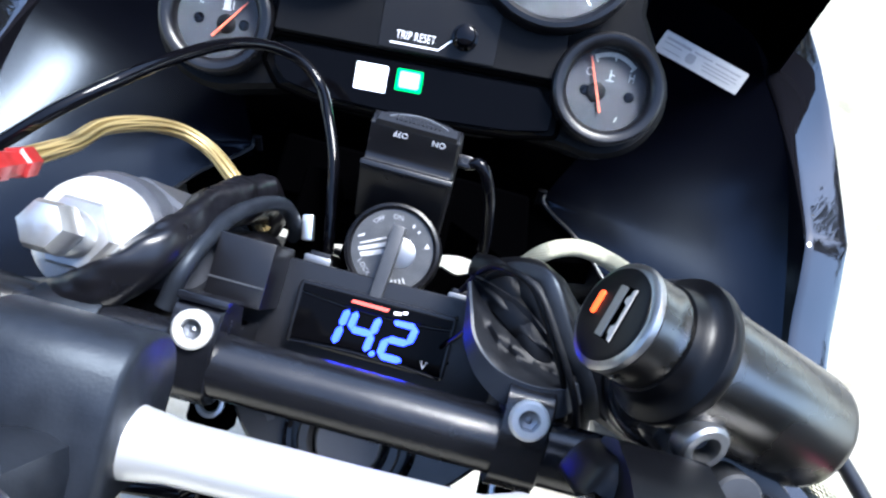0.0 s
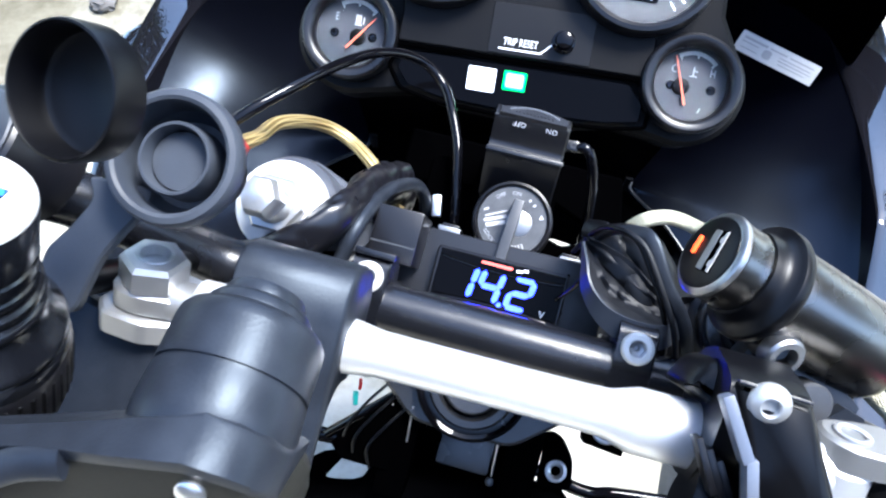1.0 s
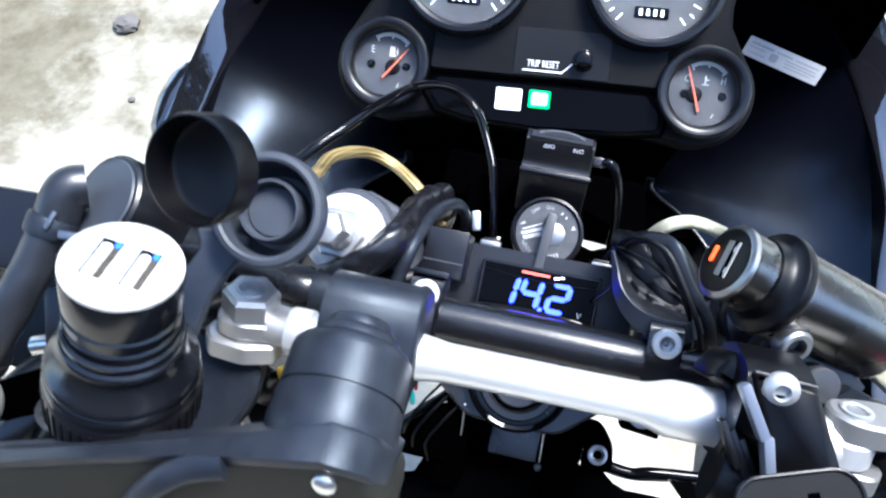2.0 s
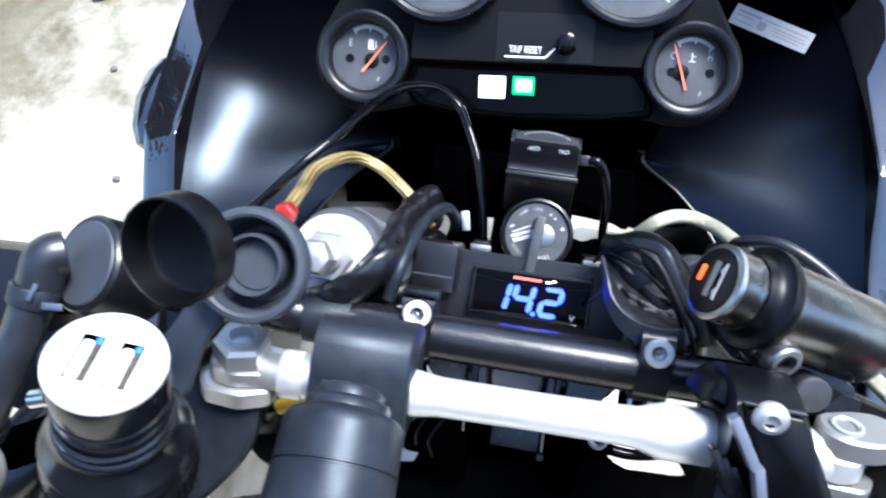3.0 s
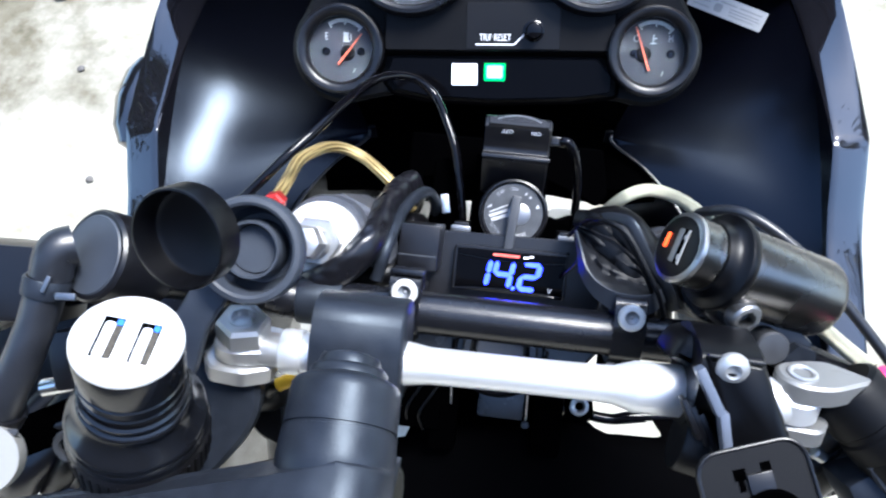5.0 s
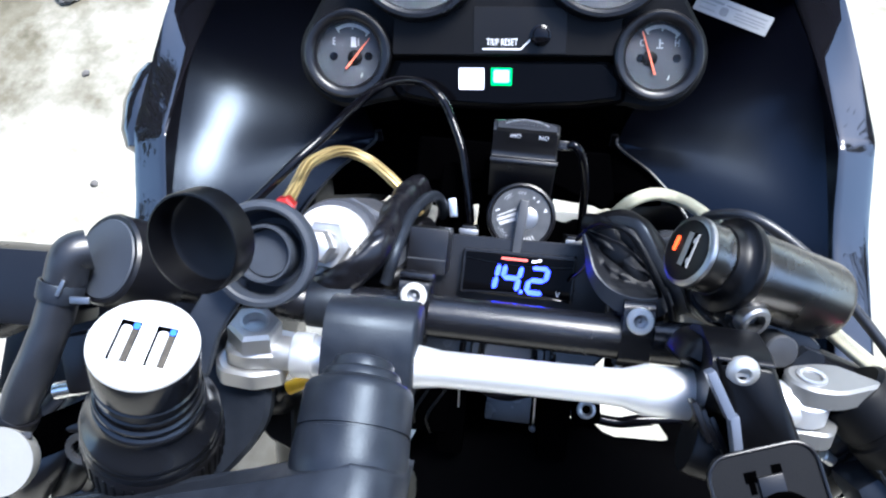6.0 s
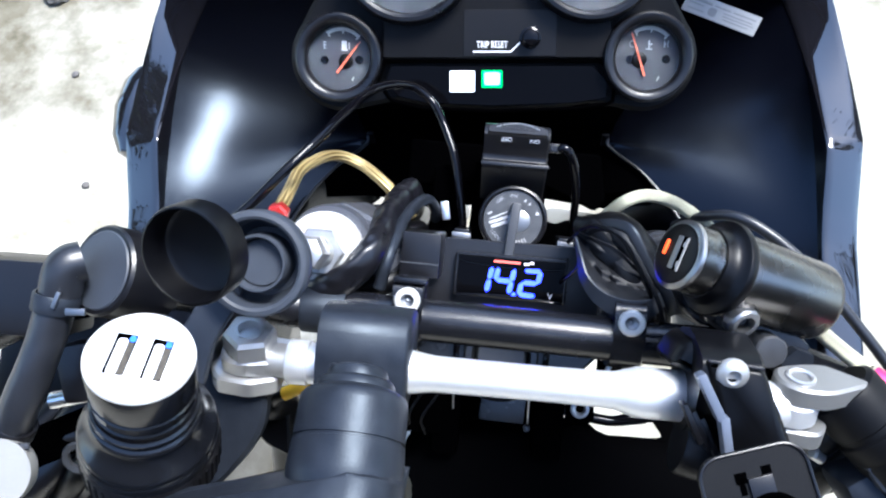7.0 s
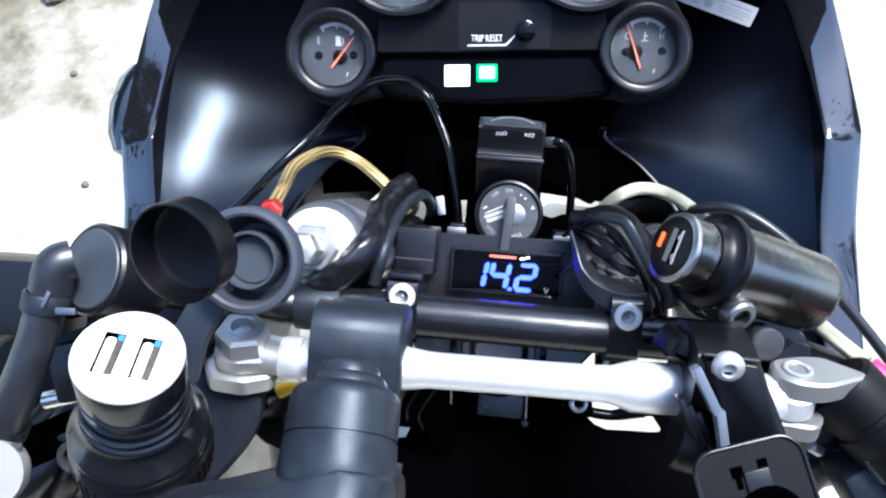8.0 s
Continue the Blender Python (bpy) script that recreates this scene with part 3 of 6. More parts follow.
STATIONS = sorted([0.62 - 0.006 * k for k in range(91)] + [0.3075 - 0.0015 * k for k in range(10)], reverse=True)
fairing = thing("front_fairing", (0, 0.40, 0.45), "gloss black motorcycle front fairing with satin inner cowl", "fairing")
for sign in (-1, 1):
    pull = [0.05 * max(0.0, (y - 0.52) / 0.10) ** 1.5 for y in STATIONS]
    lip_s = [Vector((FAIRING_X + sign * (0.2835 - p), y, edge_height(LIP, y))) for p, y in zip(pull, STATIONS)]
    inn_s = [Vector((FAIRING_X + sign * (0.2545 - p), y, edge_height(INNER, y))) for p, y in zip(pull, STATIONS)]
    rows = []
    out, up = Vector((sign, 0, 0)), Vector((0, 0, 1))
    for a, b in zip(lip_s, inn_s):
        band = [b.lerp(a, t) + up * (0.0005 * math.sin(math.pi * t)) for t in (0.06, 0.2, 0.35, 0.5, 0.65, 0.8, 0.92)]
        rows.append([b - up * 0.032, b - up * 0.004, b - up * 0.0012] + band + [a - up * 0.0006, a + out * 0.0006 - up * 0.003, a - out * 0.004 - up * 0.03, a - out * 0.03 - up * 0.12, a - out * 0.06 - up * 0.36])
    part("side_panel", loft(rows, WORLD, 0.003), PAINT, fairing, "gloss black painted fairing edge", angle=40)
    # satin inner cowl, hollow between the edge and its free inner border
    FREE = [(0.150, 0.60, 0.915), (0.150, 0.50, 0.925), (0.140, 0.42, 0.930), (0.118, 0.375, 0.930), (0.103, 0.343, 0.931), (0.106, 0.333, 0.928), (0.131, 0.310, 0.925), (0.157, 0.276, 0.915), (0.178, 0.235, 0.895), (0.205, 0.13, 0.85)]
    EDGE_Y = [0.62, 0.51, 0.45, 0.37, 0.316, 0.289, 0.263, 0.228, 0.182, 0.08]
    knots = smooth_path([Vector((y, i, 0)) for i, y in enumerate(EDGE_Y)], 12)
    border = smooth_path([Vector((sign * x - 0.002, y, z)) for x, y, z in FREE], 12)
    order = sorted(zip((k.x for k in knots), border), key=lambda e: e[0])
    free_s = [Vector([float(np.interp(y, [e[0] for e in order], [e[1][i] for e in order])) for i in range(3)]) for y in STATIONS]
    rows = []
    for b, c in zip(inn_s, free_s):
        # steep below the edge, then a soft fold that moves inwards towards the nose
        fold = min(0.20, max(0.03, 0.04 + 1.5 * (b.y - 0.25)))
        top, wide = COWL_TOP(b.y), abs(c.x - b.x)
        ts = [k / 24 for k in range(25)]
        bend = [1 / (1 + math.exp((t - fold) / 0.075)) for t in ts]
        steep = np.concatenate(([0.0], np.cumsum([(p + q) / 48 for p, q in zip(bend, bend[1:])])))
        rest = ((top - c.z) / wide - 0.75 * steep[-1]) / (1 - steep[-1])
        row = []
        for t, f in zip(ts, steep):
            p = (b - Vector((0, 0, 0.006))).lerp(c, t)
            p.z = top - wide * (0.75 * f + rest * (t - f))
            row.append(p)
        rows.append(row)
    # the pressed panel swells evenly along its length
    heights = np.array([[p.z for p in row] for row in rows])
    near = np.exp(-0.5 * ((np.array(STATIONS)[:, None] - np.array(STATIONS)[None, :]) / 0.026) ** 2)
    even = (near / near.sum(axis=1, keepdims=True)) @ heights
    for row, old, soft_z, c in zip(rows, heights, even, free_s):
        for k, p in enumerate(row):
            p.z = float(old[k] + (soft_z[k] - old[k]) * math.sin(math.pi * k / 24) ** 0.7)
        row.append(c + Vector((-sign * 0.002, 0.002, -0.012)))
        row.append(c + Vector((-sign * 0.002, 0.012, -0.10)))
    part("inner_cowl", loft(rows, WORLD, 0.0025), SATIN, fairing, "satin black inner cowl panel", angle=60)
    part("cowl_edge", sweep([c + Vector((-sign * 0.0012, -0.0008, 0.0002)) for c, y in zip(free_s, STATIONS) if y < 0.318], 0.0013, WORLD, 8, 1), TRIM, fairing, "thin rolled edge of the inner cowl")
    tip = min(zip(free_s, STATIONS), key=lambda e: abs(e[1] - 0.316))[0]
    part("edge_tip", block(tip + Vector((-sign * 0.003, 0.002, -0.006)), (0.006, 0.003, 0.016), WORLD, 0.001), TRIM, fairing, "turned-down end of the cowl edge")
# dark closing panel under and behind the instruments; unseen top added to block sky
back = []
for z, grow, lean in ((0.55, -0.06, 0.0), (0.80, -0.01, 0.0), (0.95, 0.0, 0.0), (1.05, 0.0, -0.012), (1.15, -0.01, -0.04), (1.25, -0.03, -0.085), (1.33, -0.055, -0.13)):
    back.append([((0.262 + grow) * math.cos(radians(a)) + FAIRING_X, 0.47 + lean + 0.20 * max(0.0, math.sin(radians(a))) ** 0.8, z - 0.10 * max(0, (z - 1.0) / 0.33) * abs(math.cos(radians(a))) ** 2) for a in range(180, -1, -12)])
part("nose_panel", loft(back, WORLD, 0.003), VOID, fairing, "black inside of the fairing nose, with an unseen screen added to block sky")
# near-black sheet closing the gap behind the steering head
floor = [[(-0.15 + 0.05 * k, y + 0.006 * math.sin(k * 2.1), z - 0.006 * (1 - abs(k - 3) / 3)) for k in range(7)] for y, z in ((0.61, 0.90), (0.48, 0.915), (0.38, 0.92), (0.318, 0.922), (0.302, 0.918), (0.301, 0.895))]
part("nose_floor", loft(floor, WORLD, 0.003), VOID, fairing, "near-black floor sheet behind the steering head")

bulge = lathe([(0.0001, -0.042), (0.010, -0.038), (0.017, -0.024), (0.020, 0.0), (0.017, 0.024), (0.010, 0.038), (0.0001, 0.042)], (-0.296, 0.345, 0.955), (0.1, 0.95, 0.3), WORLD, 24)
part("side_bulge", bulge, PAINT, fairing, "gloss black bulge outside the fairing edge")
# sticker on the inner cowl
f_label = basis((0.1680, 0.3750, 1.0370), (0.0473, -0.0290, 0.0010), (-0.35, -0.55, 0.76))
sticker = thing("warning_sticker", f_label.translation, "pale grey warning sticker with faded print on the cowl", "sticker")
part("sheet", plate(rounded([(-28, -7), (28, -7), (28, 7), (-28, 7)], 0.8), -1.5, 0.0, f_label, 0.1), PAPER, sticker)
for k, (a, b, w) in enumerate(((-25, -8, 1.6), (-6, 6, 1.0), (8, 25, 1.0))):
    part("print_bar", bar((a, 3.2), (b, 3.2), w, 0.0, 0.08, f_label), INK, sticker)
for y, a, b in ((0.4, -25, -13), (0.4, 2, 24), (-1.6, 2, 25), (-3.6, -24, -12), (-3.8, 3, 22)):
    part("print_bar", bar((a, y), (b, y), 0.8, 0.0, 0.08, f_label), INK, sticker)
part("print_emblem", plate(rounded([(-9, -4.5), (-3, -4.5), (-3, 1.5), (-9, 1.5)], 2), 0.0, 0.08, f_label, 0.0), INK, sticker)

# ---- instrument panel ----
dash = thing("instrument_panel", DASH @ Vector((0, 0, -60)), "black instrument panel with four round gauges and lamp strip", "instruments")
FUEL, TEMP = (-106, 2.5), (106, 2.5)
SPEED, REVS = (-57, 69), (66, 70)
outline = []
outline += circle(FUEL[0], FUEL[1], 37, 14, 140, 290)
outline += [(-66, -27), (-40, -32), (0, -34), (45, -33), (68, -29)]
outline += circle(TEMP[0], TEMP[1], 37, 14, 250, 400)
outline += [(122, 48)] + circle(REVS[0], REVS[1], 56, 14, -10, 90) + circle(SPEED[0], SPEED[1], 56, 14, 90, 190) + [(-122, 48)]
part("body", plate(outline, -45, -13, DASH, 3.0), PANEL, dash, "grained black panel body")
lamp_out = [(-70, -3), (70, -3), (80, -14), (80, -25), (58, -28.5), (0, -30.5), (-45, -28.5), (-66, -24), (-74, -14)]
face_out = [(-76, 1.5), (-72, 90), (80, 90), (82, 1.5)]
part("face_plate", plate(rounded(face_out, 3), -16, 0, DASH, 1.2), PANEL, dash, "black face plate between the gauges")
strip = part("lamp_strip", plate(rounded(lamp_out, 2), -20, -3.2, DASH, 0.4), LENS, dash, "gloss black warning-lamp strip")
part("green_lamp", plate(rounded([(-6.8, -18), (7.6, -18), (7.6, -6.2), (-6.8, -6.2)], 1), -3.2, -2.9, DASH, 0.1), GREEN, strip, "lit green warning lamp")
part("lamp_core", plate(rounded([(-5.0, -16.2), (5.9, -16.2), (5.9, -7.6), (-5.0, -7.6)], 1.5), -2.9, -2.7, DASH, 0.1), MINT, strip, "pale green bright core of the lamp")
# sky reflection laid on the strip as a glowing white patch
part("white_reflection", plate(rounded([(-29, -21), (-11.5, -21), (-11.5, -6.5), (-29, -6.5)], 1), -3.2, -2.9, DASH, 0.1), SKY_GLINT, strip, "glowing white patch standing in for a sky reflection")
rim = rounded([(-75, 0), (75, 0), (85, -13), (84, -28), (60, -32), (0, -34), (-48, -32), (-70, -27), (-79, -14)], 3)
frame_bm = sweep([(p.x, p.y, -2.6) for p in rim] + [(rim[0].x, rim[0].y, -2.6)], 1.3, DASH, 8, 1)
part("strip_frame", frame_bm, VOID, dash)
trip = part("trip_plate", plate(rounded([(-19.5, 3), (44, 3), (44, 34), (-19.5, 34)], 1.5), -1, 0.5, DASH, 0.4), PLAQUE, dash, "smooth black trip-reset plate")
part("trip_print", letters("TRIP RESET", 6.4, DASH, (0.2, 10.6, 0.56), wide=0.68), WHITE, trip, "white printed words")
line = merge(bar((-13, 6.2), (13.2, 6.2), 1.0, 0.5, 0.62, DASH), bar((12.8, 6.0), (19.5, 12.6), 0.9, 0.5, 0.62, DASH))
part("trip_line", line, WHITE, trip, "white leader line")
part("reset_knob", lathe([(7.2, 0.4), (7.2, 1.6), (6.0, 2.2), (5.6, 2.4), (5.6, 7.5), (4.8, 9.0), (2.5, 9.8), (0, 10)], (26, 15.2, 0), (0, 0, 1), DASH, 32), GLOSS, trip, "glossy black reset knob")


def small_gauge(at, needle, tail, kind):
    c = Vector((at[0], at[1], 0))
    bez = [(22.6, -4.8), (22.2, 1.0), (23.4, 3.6), (25.6, 5.0), (28.2, 5.2), (29.6, 4.2), (30.2, 2.0), (30.4, -6), (29.0, -14), (22.6, -14)]
    g = part("gauge", lathe(bez, c, (0, 0, 1), DASH, 64, closed=True), PLASTIC, dash, "round " + kind + " gauge with satin black bezel")
    fr = DASH @ Matrix.Translation(c)
    part("dial_face", lathe([(0, -5.2), (23.4, -5.2), (23.4, -7), (0, -7)], c, (0, 0, 1), DASH, 48), DIAL, g, "grey dial face")
    arc, inner = circle(1.0, 2, 18.6, 16, 44, 122), circle(1.0, 2, 16.2, 16, 44, 122)
    part("scale_arc", plate(arc + inner[::-1], -5.2, -5.0, fr, 0.0), SCALE, g, "pale worn scale arc")
    for a in (44, 84, 122):
        d = Vector((math.cos(radians(a)), math.sin(radians(a))))
        part("scale_tick", bar(Vector((1.0, 2)) + d * 14.6, Vector((1.0, 2)) + d * 18.8, 1.1, -5.2, -4.98, fr), SCALE, g)
    for x in (-11, 13.5):
        part("lamp_hole", lathe([(0, -4.7), (2.4, -4.7), (2.9, -5.2), (0, -5.3)], c + Vector((x, -1.5, 0)), (0, 0, 1), DASH, 20), GLOSS, g)
    left, right = ("E", "") if kind == "fuel" else ("C", "H")
    part("left_letter", letters(left, 7.0, fr, (-10.5, 8.5, -5.1), wide=0.7), DIALINK, g)
    if right:
        part("right_letter", letters(right, 7.0, fr, (13, 8.5, -5.1), wide=0.7), DIALINK, g)
    if kind == "fuel":
        icon = merge(bar((3.2, 5.6), (3.2, 11.4), 3.6, -5.2, -5.05, fr), bar((1.0, 5.2), (5.6, 5.2), 0.9, -5.2, -5.05, fr), bar((6.6, 5.6), (6.6, 10.4), 0.7, -5.2, -5.05, fr))
    else:
        icon = merge(bar((1.4, 5.4), (1.4, 11.2), 0.9, -5.2, -5.05, fr), bar((-0.8, 5.4), (3.8, 5.4), 0.7, -5.2, -5.05, fr), bar((1.8, 8.6), (3.8, 8.6), 0.7, -5.2, -5.05, fr))
    part("icon", icon, DIALINK, g)
    part("low_tick", bar((8, -16), (9.2, -13), 0.8, -5.2, -5.05, fr), SCALE, g)
    n0, n1 = Vector(needle), Vector(tail)
    s = (n0 - n1).normalized()
    q = Vector((-s.y, s.x))
    part("needle", plate([n1 - q * 0.8, n0 - q * 0.32, n0 + q * 0.32, n1 + q * 0.8], -3.6, -3.0, fr, 0.1), NEEDLE, g, "orange-red needle")
    pv = n0.lerp(n1, 0.62)
    part("hub", lathe([(0, -3.75), (4.2, -3.75), (5.0, -4.2), (5.2, -5.2)], c + Vector((pv.x, pv.y, 0)), (0, 0, 1), DASH, 24), PANEL, g)
    cover = part("glass", lathe([(0, -0.4), (22.3, -0.4), (22.3, -1.4), (0, -1.4)], c, (0, 0, 1), DASH, 48), GLASS, g, "clear cover glass")
    cover.visible_shadow = False


small_gauge(FUEL, (14.6, 10.6), (-2.2, -10.2), "fuel")
small_gauge(TEMP, (-11.0, 16.4), (-1.0, -12.6), "temperature")


def big_gauge(at, kind):
    c = Vector((at[0], at[1], 6))
    fr = DASH @ Matrix.Translation(c)
    bez = [(38.4, -5), (37.8, 1), (38.8, 5), (41, 6.6), (43.4, 6.2), (45.0, 3.6), (45.6, -4), (40, -12)]
    g = part("gauge", lathe(bez, c, (0, 0, 1), DASH, 72, closed=True), PLASTIC, dash, "large round " + kind + " with satin black bezel")
    part("dial_face", lathe([(0, -5), (38.6, -5), (38.6, -7), (0, -7)], c, (0, 0, 1), DASH, 56), DIAL, g, "grey dial face")
    for k in range(25):
        a = radians(-50 + 280 * k / 24)
        d = Vector((math.cos(a), math.sin(a)))
        part("tick", bar(d * (31 if k % 2 else 29), d * 34.5, 0.9, -5, -4.85, fr), WHITE, g)
    part("window", plate(rounded([(-11, -24), (11, -24), (11, -17), (-11, -17)], 1), -5, -4.2, fr, 0.2), GLOSS, g, "small black counter window")
    for x in (-7, -2.4, 2.2, 6.8):
        part("counter_bar", bar((x, -22.6), (x, -18.4), 2.0, -4.2, -4.1, fr), WHITE, g)
    cover = part("glass", lathe([(0, 0), (38.0, 0), (38.0, -1.2), (0, -1.2)], c, (0, 0, 1), DASH, 56), GLASS, g, "clear cover glass")
    cover.visible_shadow = False


big_gauge(SPEED, "speedometer")
big_gauge(REVS, "rev counter")

# stay that carries the panel on the headstock
stay = thing("panel_stay", (0.0, 0.36, 0.915), "black tubular stay carrying the instrument panel", "bracket")
for x in (-0.055, 0.055):
    part("tube", sweep([(x, 0.36, 0.915), (x, 0.365, 0.95), (x, 0.36, 0.99), (x, 0.35, 1.03)], 0.006, WORLD, 12), VOID, stay)
part("crossrail", sweep([(-0.10, 0.355, 0.93), (0, 0.36, 0.935), (0.10, 0.355, 0.93)], 0.003, WORLD, 10), VOID, stay)

# ---- steering head, yoke and forks ----
yoke = thing("top_yoke", STEER @ Vector((0, 0, -130)), "black painted top yoke with stem nut and fork lugs", "steering yoke")
web = rounded([(-128, 2), (-128, 44), (-84, 46), (-60, 20), (-40, -4), (40, -4), (60, 20), (84, 46), (128, 44), (128, 2), (84, -8), (48, -52), (24, -72), (-32, -72), (-56, -52), (-84, -8)], 8)
part("web", plate(web, -128, -112, STEER, 2.0), ALLOY, yoke, "black painted web")
for s in (-1, 1):
    f0 = (s * 104, 22, 0)
    part("fork_lug", lathe([(0, -128), (23, -128), (24, -120), (23.4, -29), (22.4, -26), (0, -26)], f0, (0, 0, 1), STEER, 48), YOKE, yoke, "dark fork lug")
    part("fork_web", plate(rounded([(s * 104, -4), (s * 70, 8), (s * 62, 18), (s * 70, 34), (s * 104, 48)], 6), -112, -38, STEER, 2.0), YOKE, yoke)
part("stem_collar", lathe([(17, -112), (24, -112), (24, -103), (22.5, -101), (19, -101), (17, -104)], (-4, -43, 0), (0, 0, 1), STEER, 48, closed=True), ALLOY, yoke, "black stem collar")
part("stem_cap", lathe([(0, -99), (14, -99), (15, -100), (15.5, -104), (17, -112)], (-4, -43, 0), (0, 0, 1), STEER, 40), YOKE, yoke, "dark stem cap")
part("clip_ring", lathe([(27, -112), (31, -112), (31, -106), (29, -105), (27, -106)], (-4, -43, 0), (0, 0, 1), STEER, 48, closed=True), GLOSS, yoke)


def fork(s, word):
    f = thing("fork_leg", STEER @ Vector((s * 104, 22, -1300)), "telescopic fork leg with " + word, "fork leg", "fork legs")
    f.location = STEER @ Vector((s * 104, 22, -1300))
    part("stanchion", lathe([(0, -600), (20, -600), (20, -26.5), (0, -26.5)], (s * 104, 22, 0), (0, 0, 1), STEER, 40), CAST, f, "bright fork tube")
    part("slider", lathe([(0, -1300), (20, -1300), (27, -1280), (28, -600), (26, -590), (0, -590)], (s * 104, 22, 0), (0, 0, 1), STEER, 40), CAST, f, "grey lower slider")
    # right top is black: the charger tube's shade is put into its colour
    top = ZINC if s < 0 else ANODISED
    c = (-105.0, 20.8, 0) if s < 0 else (101.8, 21.4, 0)
    part("washer", lathe([(0, -27), (20.0, -27), (20.6, -26), (20.6, -18.6), (19.8, -17.6), (0, -17.6)], c, (0, 0, 1), STEER, 64), FACE if s < 0 else top, f, "flat washer")
    part("washer", lathe([(0, -17.5), (18.0, -17.5), (18.6, -17.0), (18.6, -15.2), (17.8, -14.6), (0, -14.6)], c, (0, 0, 1), STEER, 64), FACE if s < 0 else top, f, "flat washer")
    part("lock_nut", lathe([(0, -14.5), (12.8, -14.5), (13.6, -13.8), (13.6, -8.8), (12.4, -7.2), (0, -7.0)], c, (0.02, 0, 1), STEER, 6 if s < 0 else 56), top, f, "hexagon lock nut" if s < 0 else "stepped lock ring", angle=20)
    if s < 0:
        part("thread", lathe([(0, -7.4)] + [(8.2 - 0.5 * (k % 2), -7.4 + k * 0.8) for k in range(12)] + [(0, 2.4)], c, (-0.03, 0.07, 1), STEER, 32), top, f, "threaded stud")
        part("adjuster", lathe([(0, 1.4), (8.2, 1.4), (9.0, 2.6), (9.5, 6), (9.0, 11), (7.6, 14), (4.6, 15.2), (0, 15.6)], c, (-0.03, 0.07, 1), STEER, 6), top, f, "bright hexagon adjuster cap", angle=25)
    return f


fork(-1, "zinc-plated top nut beside the loom")
fork(1, "top cap coloured dark for the shade under the charger tube")

# frame, headstock and tank below the bars
chassis = thing("motorcycle_frame", STEER @ Vector((0, -110, -420)), "black motorcycle frame and headstock below the bars", "frame")
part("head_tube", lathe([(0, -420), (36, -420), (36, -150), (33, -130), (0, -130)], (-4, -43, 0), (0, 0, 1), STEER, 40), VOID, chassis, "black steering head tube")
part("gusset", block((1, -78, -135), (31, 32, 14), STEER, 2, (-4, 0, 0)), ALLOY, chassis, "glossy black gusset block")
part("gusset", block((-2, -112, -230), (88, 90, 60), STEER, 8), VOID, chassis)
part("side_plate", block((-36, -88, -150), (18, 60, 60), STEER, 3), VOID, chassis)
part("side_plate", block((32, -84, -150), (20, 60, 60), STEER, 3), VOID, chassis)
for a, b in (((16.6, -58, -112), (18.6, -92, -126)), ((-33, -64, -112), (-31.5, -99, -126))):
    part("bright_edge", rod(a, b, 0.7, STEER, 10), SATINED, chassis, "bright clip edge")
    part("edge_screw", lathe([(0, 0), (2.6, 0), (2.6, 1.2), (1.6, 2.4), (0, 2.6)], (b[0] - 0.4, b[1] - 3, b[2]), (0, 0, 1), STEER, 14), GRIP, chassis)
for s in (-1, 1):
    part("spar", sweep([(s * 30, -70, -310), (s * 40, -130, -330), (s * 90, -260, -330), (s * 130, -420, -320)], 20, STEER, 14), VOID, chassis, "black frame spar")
# near-black fill plate, keeps the gap behind the thin wires dark
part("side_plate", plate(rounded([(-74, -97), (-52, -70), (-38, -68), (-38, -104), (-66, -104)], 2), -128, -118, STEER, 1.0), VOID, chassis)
part("strut", sweep([(-82, -100, -150), (-66, -84, -140), (-46, -64, -132)], 3.4, STEER, 10), GLOSS, chassis, "thin black strut")
part("strut", sweep([(-120, -106, -152), (-80, -101, -150), (-40, -97, -146)], 4.6, STEER, 10, 8, flat=2.5), GLOSS, chassis, "flat black rail")
part("strut", sweep([(40, -86, -150), (75, -91, -152), (92, -88, -154), (130, -84, -158)], 3.6, STEER, 10, 8), GLOSS, chassis, "thin black rail")
part("strut", sweep([(50, -92, -156), (78, -96, -160), (104, -92, -162)], 1.3, STEER, 8, 8), OLIVE, chassis)
for k, (u, v) in enumerate(((-66, -74), (-61, -81), (-53, -85))):
    part("wire", sweep([(u + 16, v + 18, -118), (u + 8, v + 6, -113), (u + 1, v - 8, -113), (u - 2 + 3 * k, v - 20, -120)], 0.9, STEER, 8), LIDBLACK, chassis, "thin black wire")
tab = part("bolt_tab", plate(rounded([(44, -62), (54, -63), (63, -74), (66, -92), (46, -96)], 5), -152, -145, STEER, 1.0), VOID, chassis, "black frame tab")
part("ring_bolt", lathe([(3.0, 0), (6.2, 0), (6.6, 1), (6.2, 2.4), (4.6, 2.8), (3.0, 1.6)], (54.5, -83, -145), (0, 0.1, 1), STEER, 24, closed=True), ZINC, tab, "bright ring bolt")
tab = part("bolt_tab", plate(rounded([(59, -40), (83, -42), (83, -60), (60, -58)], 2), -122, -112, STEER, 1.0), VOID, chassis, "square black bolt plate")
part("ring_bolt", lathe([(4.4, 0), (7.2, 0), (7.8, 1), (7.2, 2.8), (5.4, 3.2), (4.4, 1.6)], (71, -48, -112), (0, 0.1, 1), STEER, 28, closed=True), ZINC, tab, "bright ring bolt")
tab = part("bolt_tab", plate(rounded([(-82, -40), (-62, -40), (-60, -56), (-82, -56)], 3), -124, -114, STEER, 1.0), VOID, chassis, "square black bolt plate")
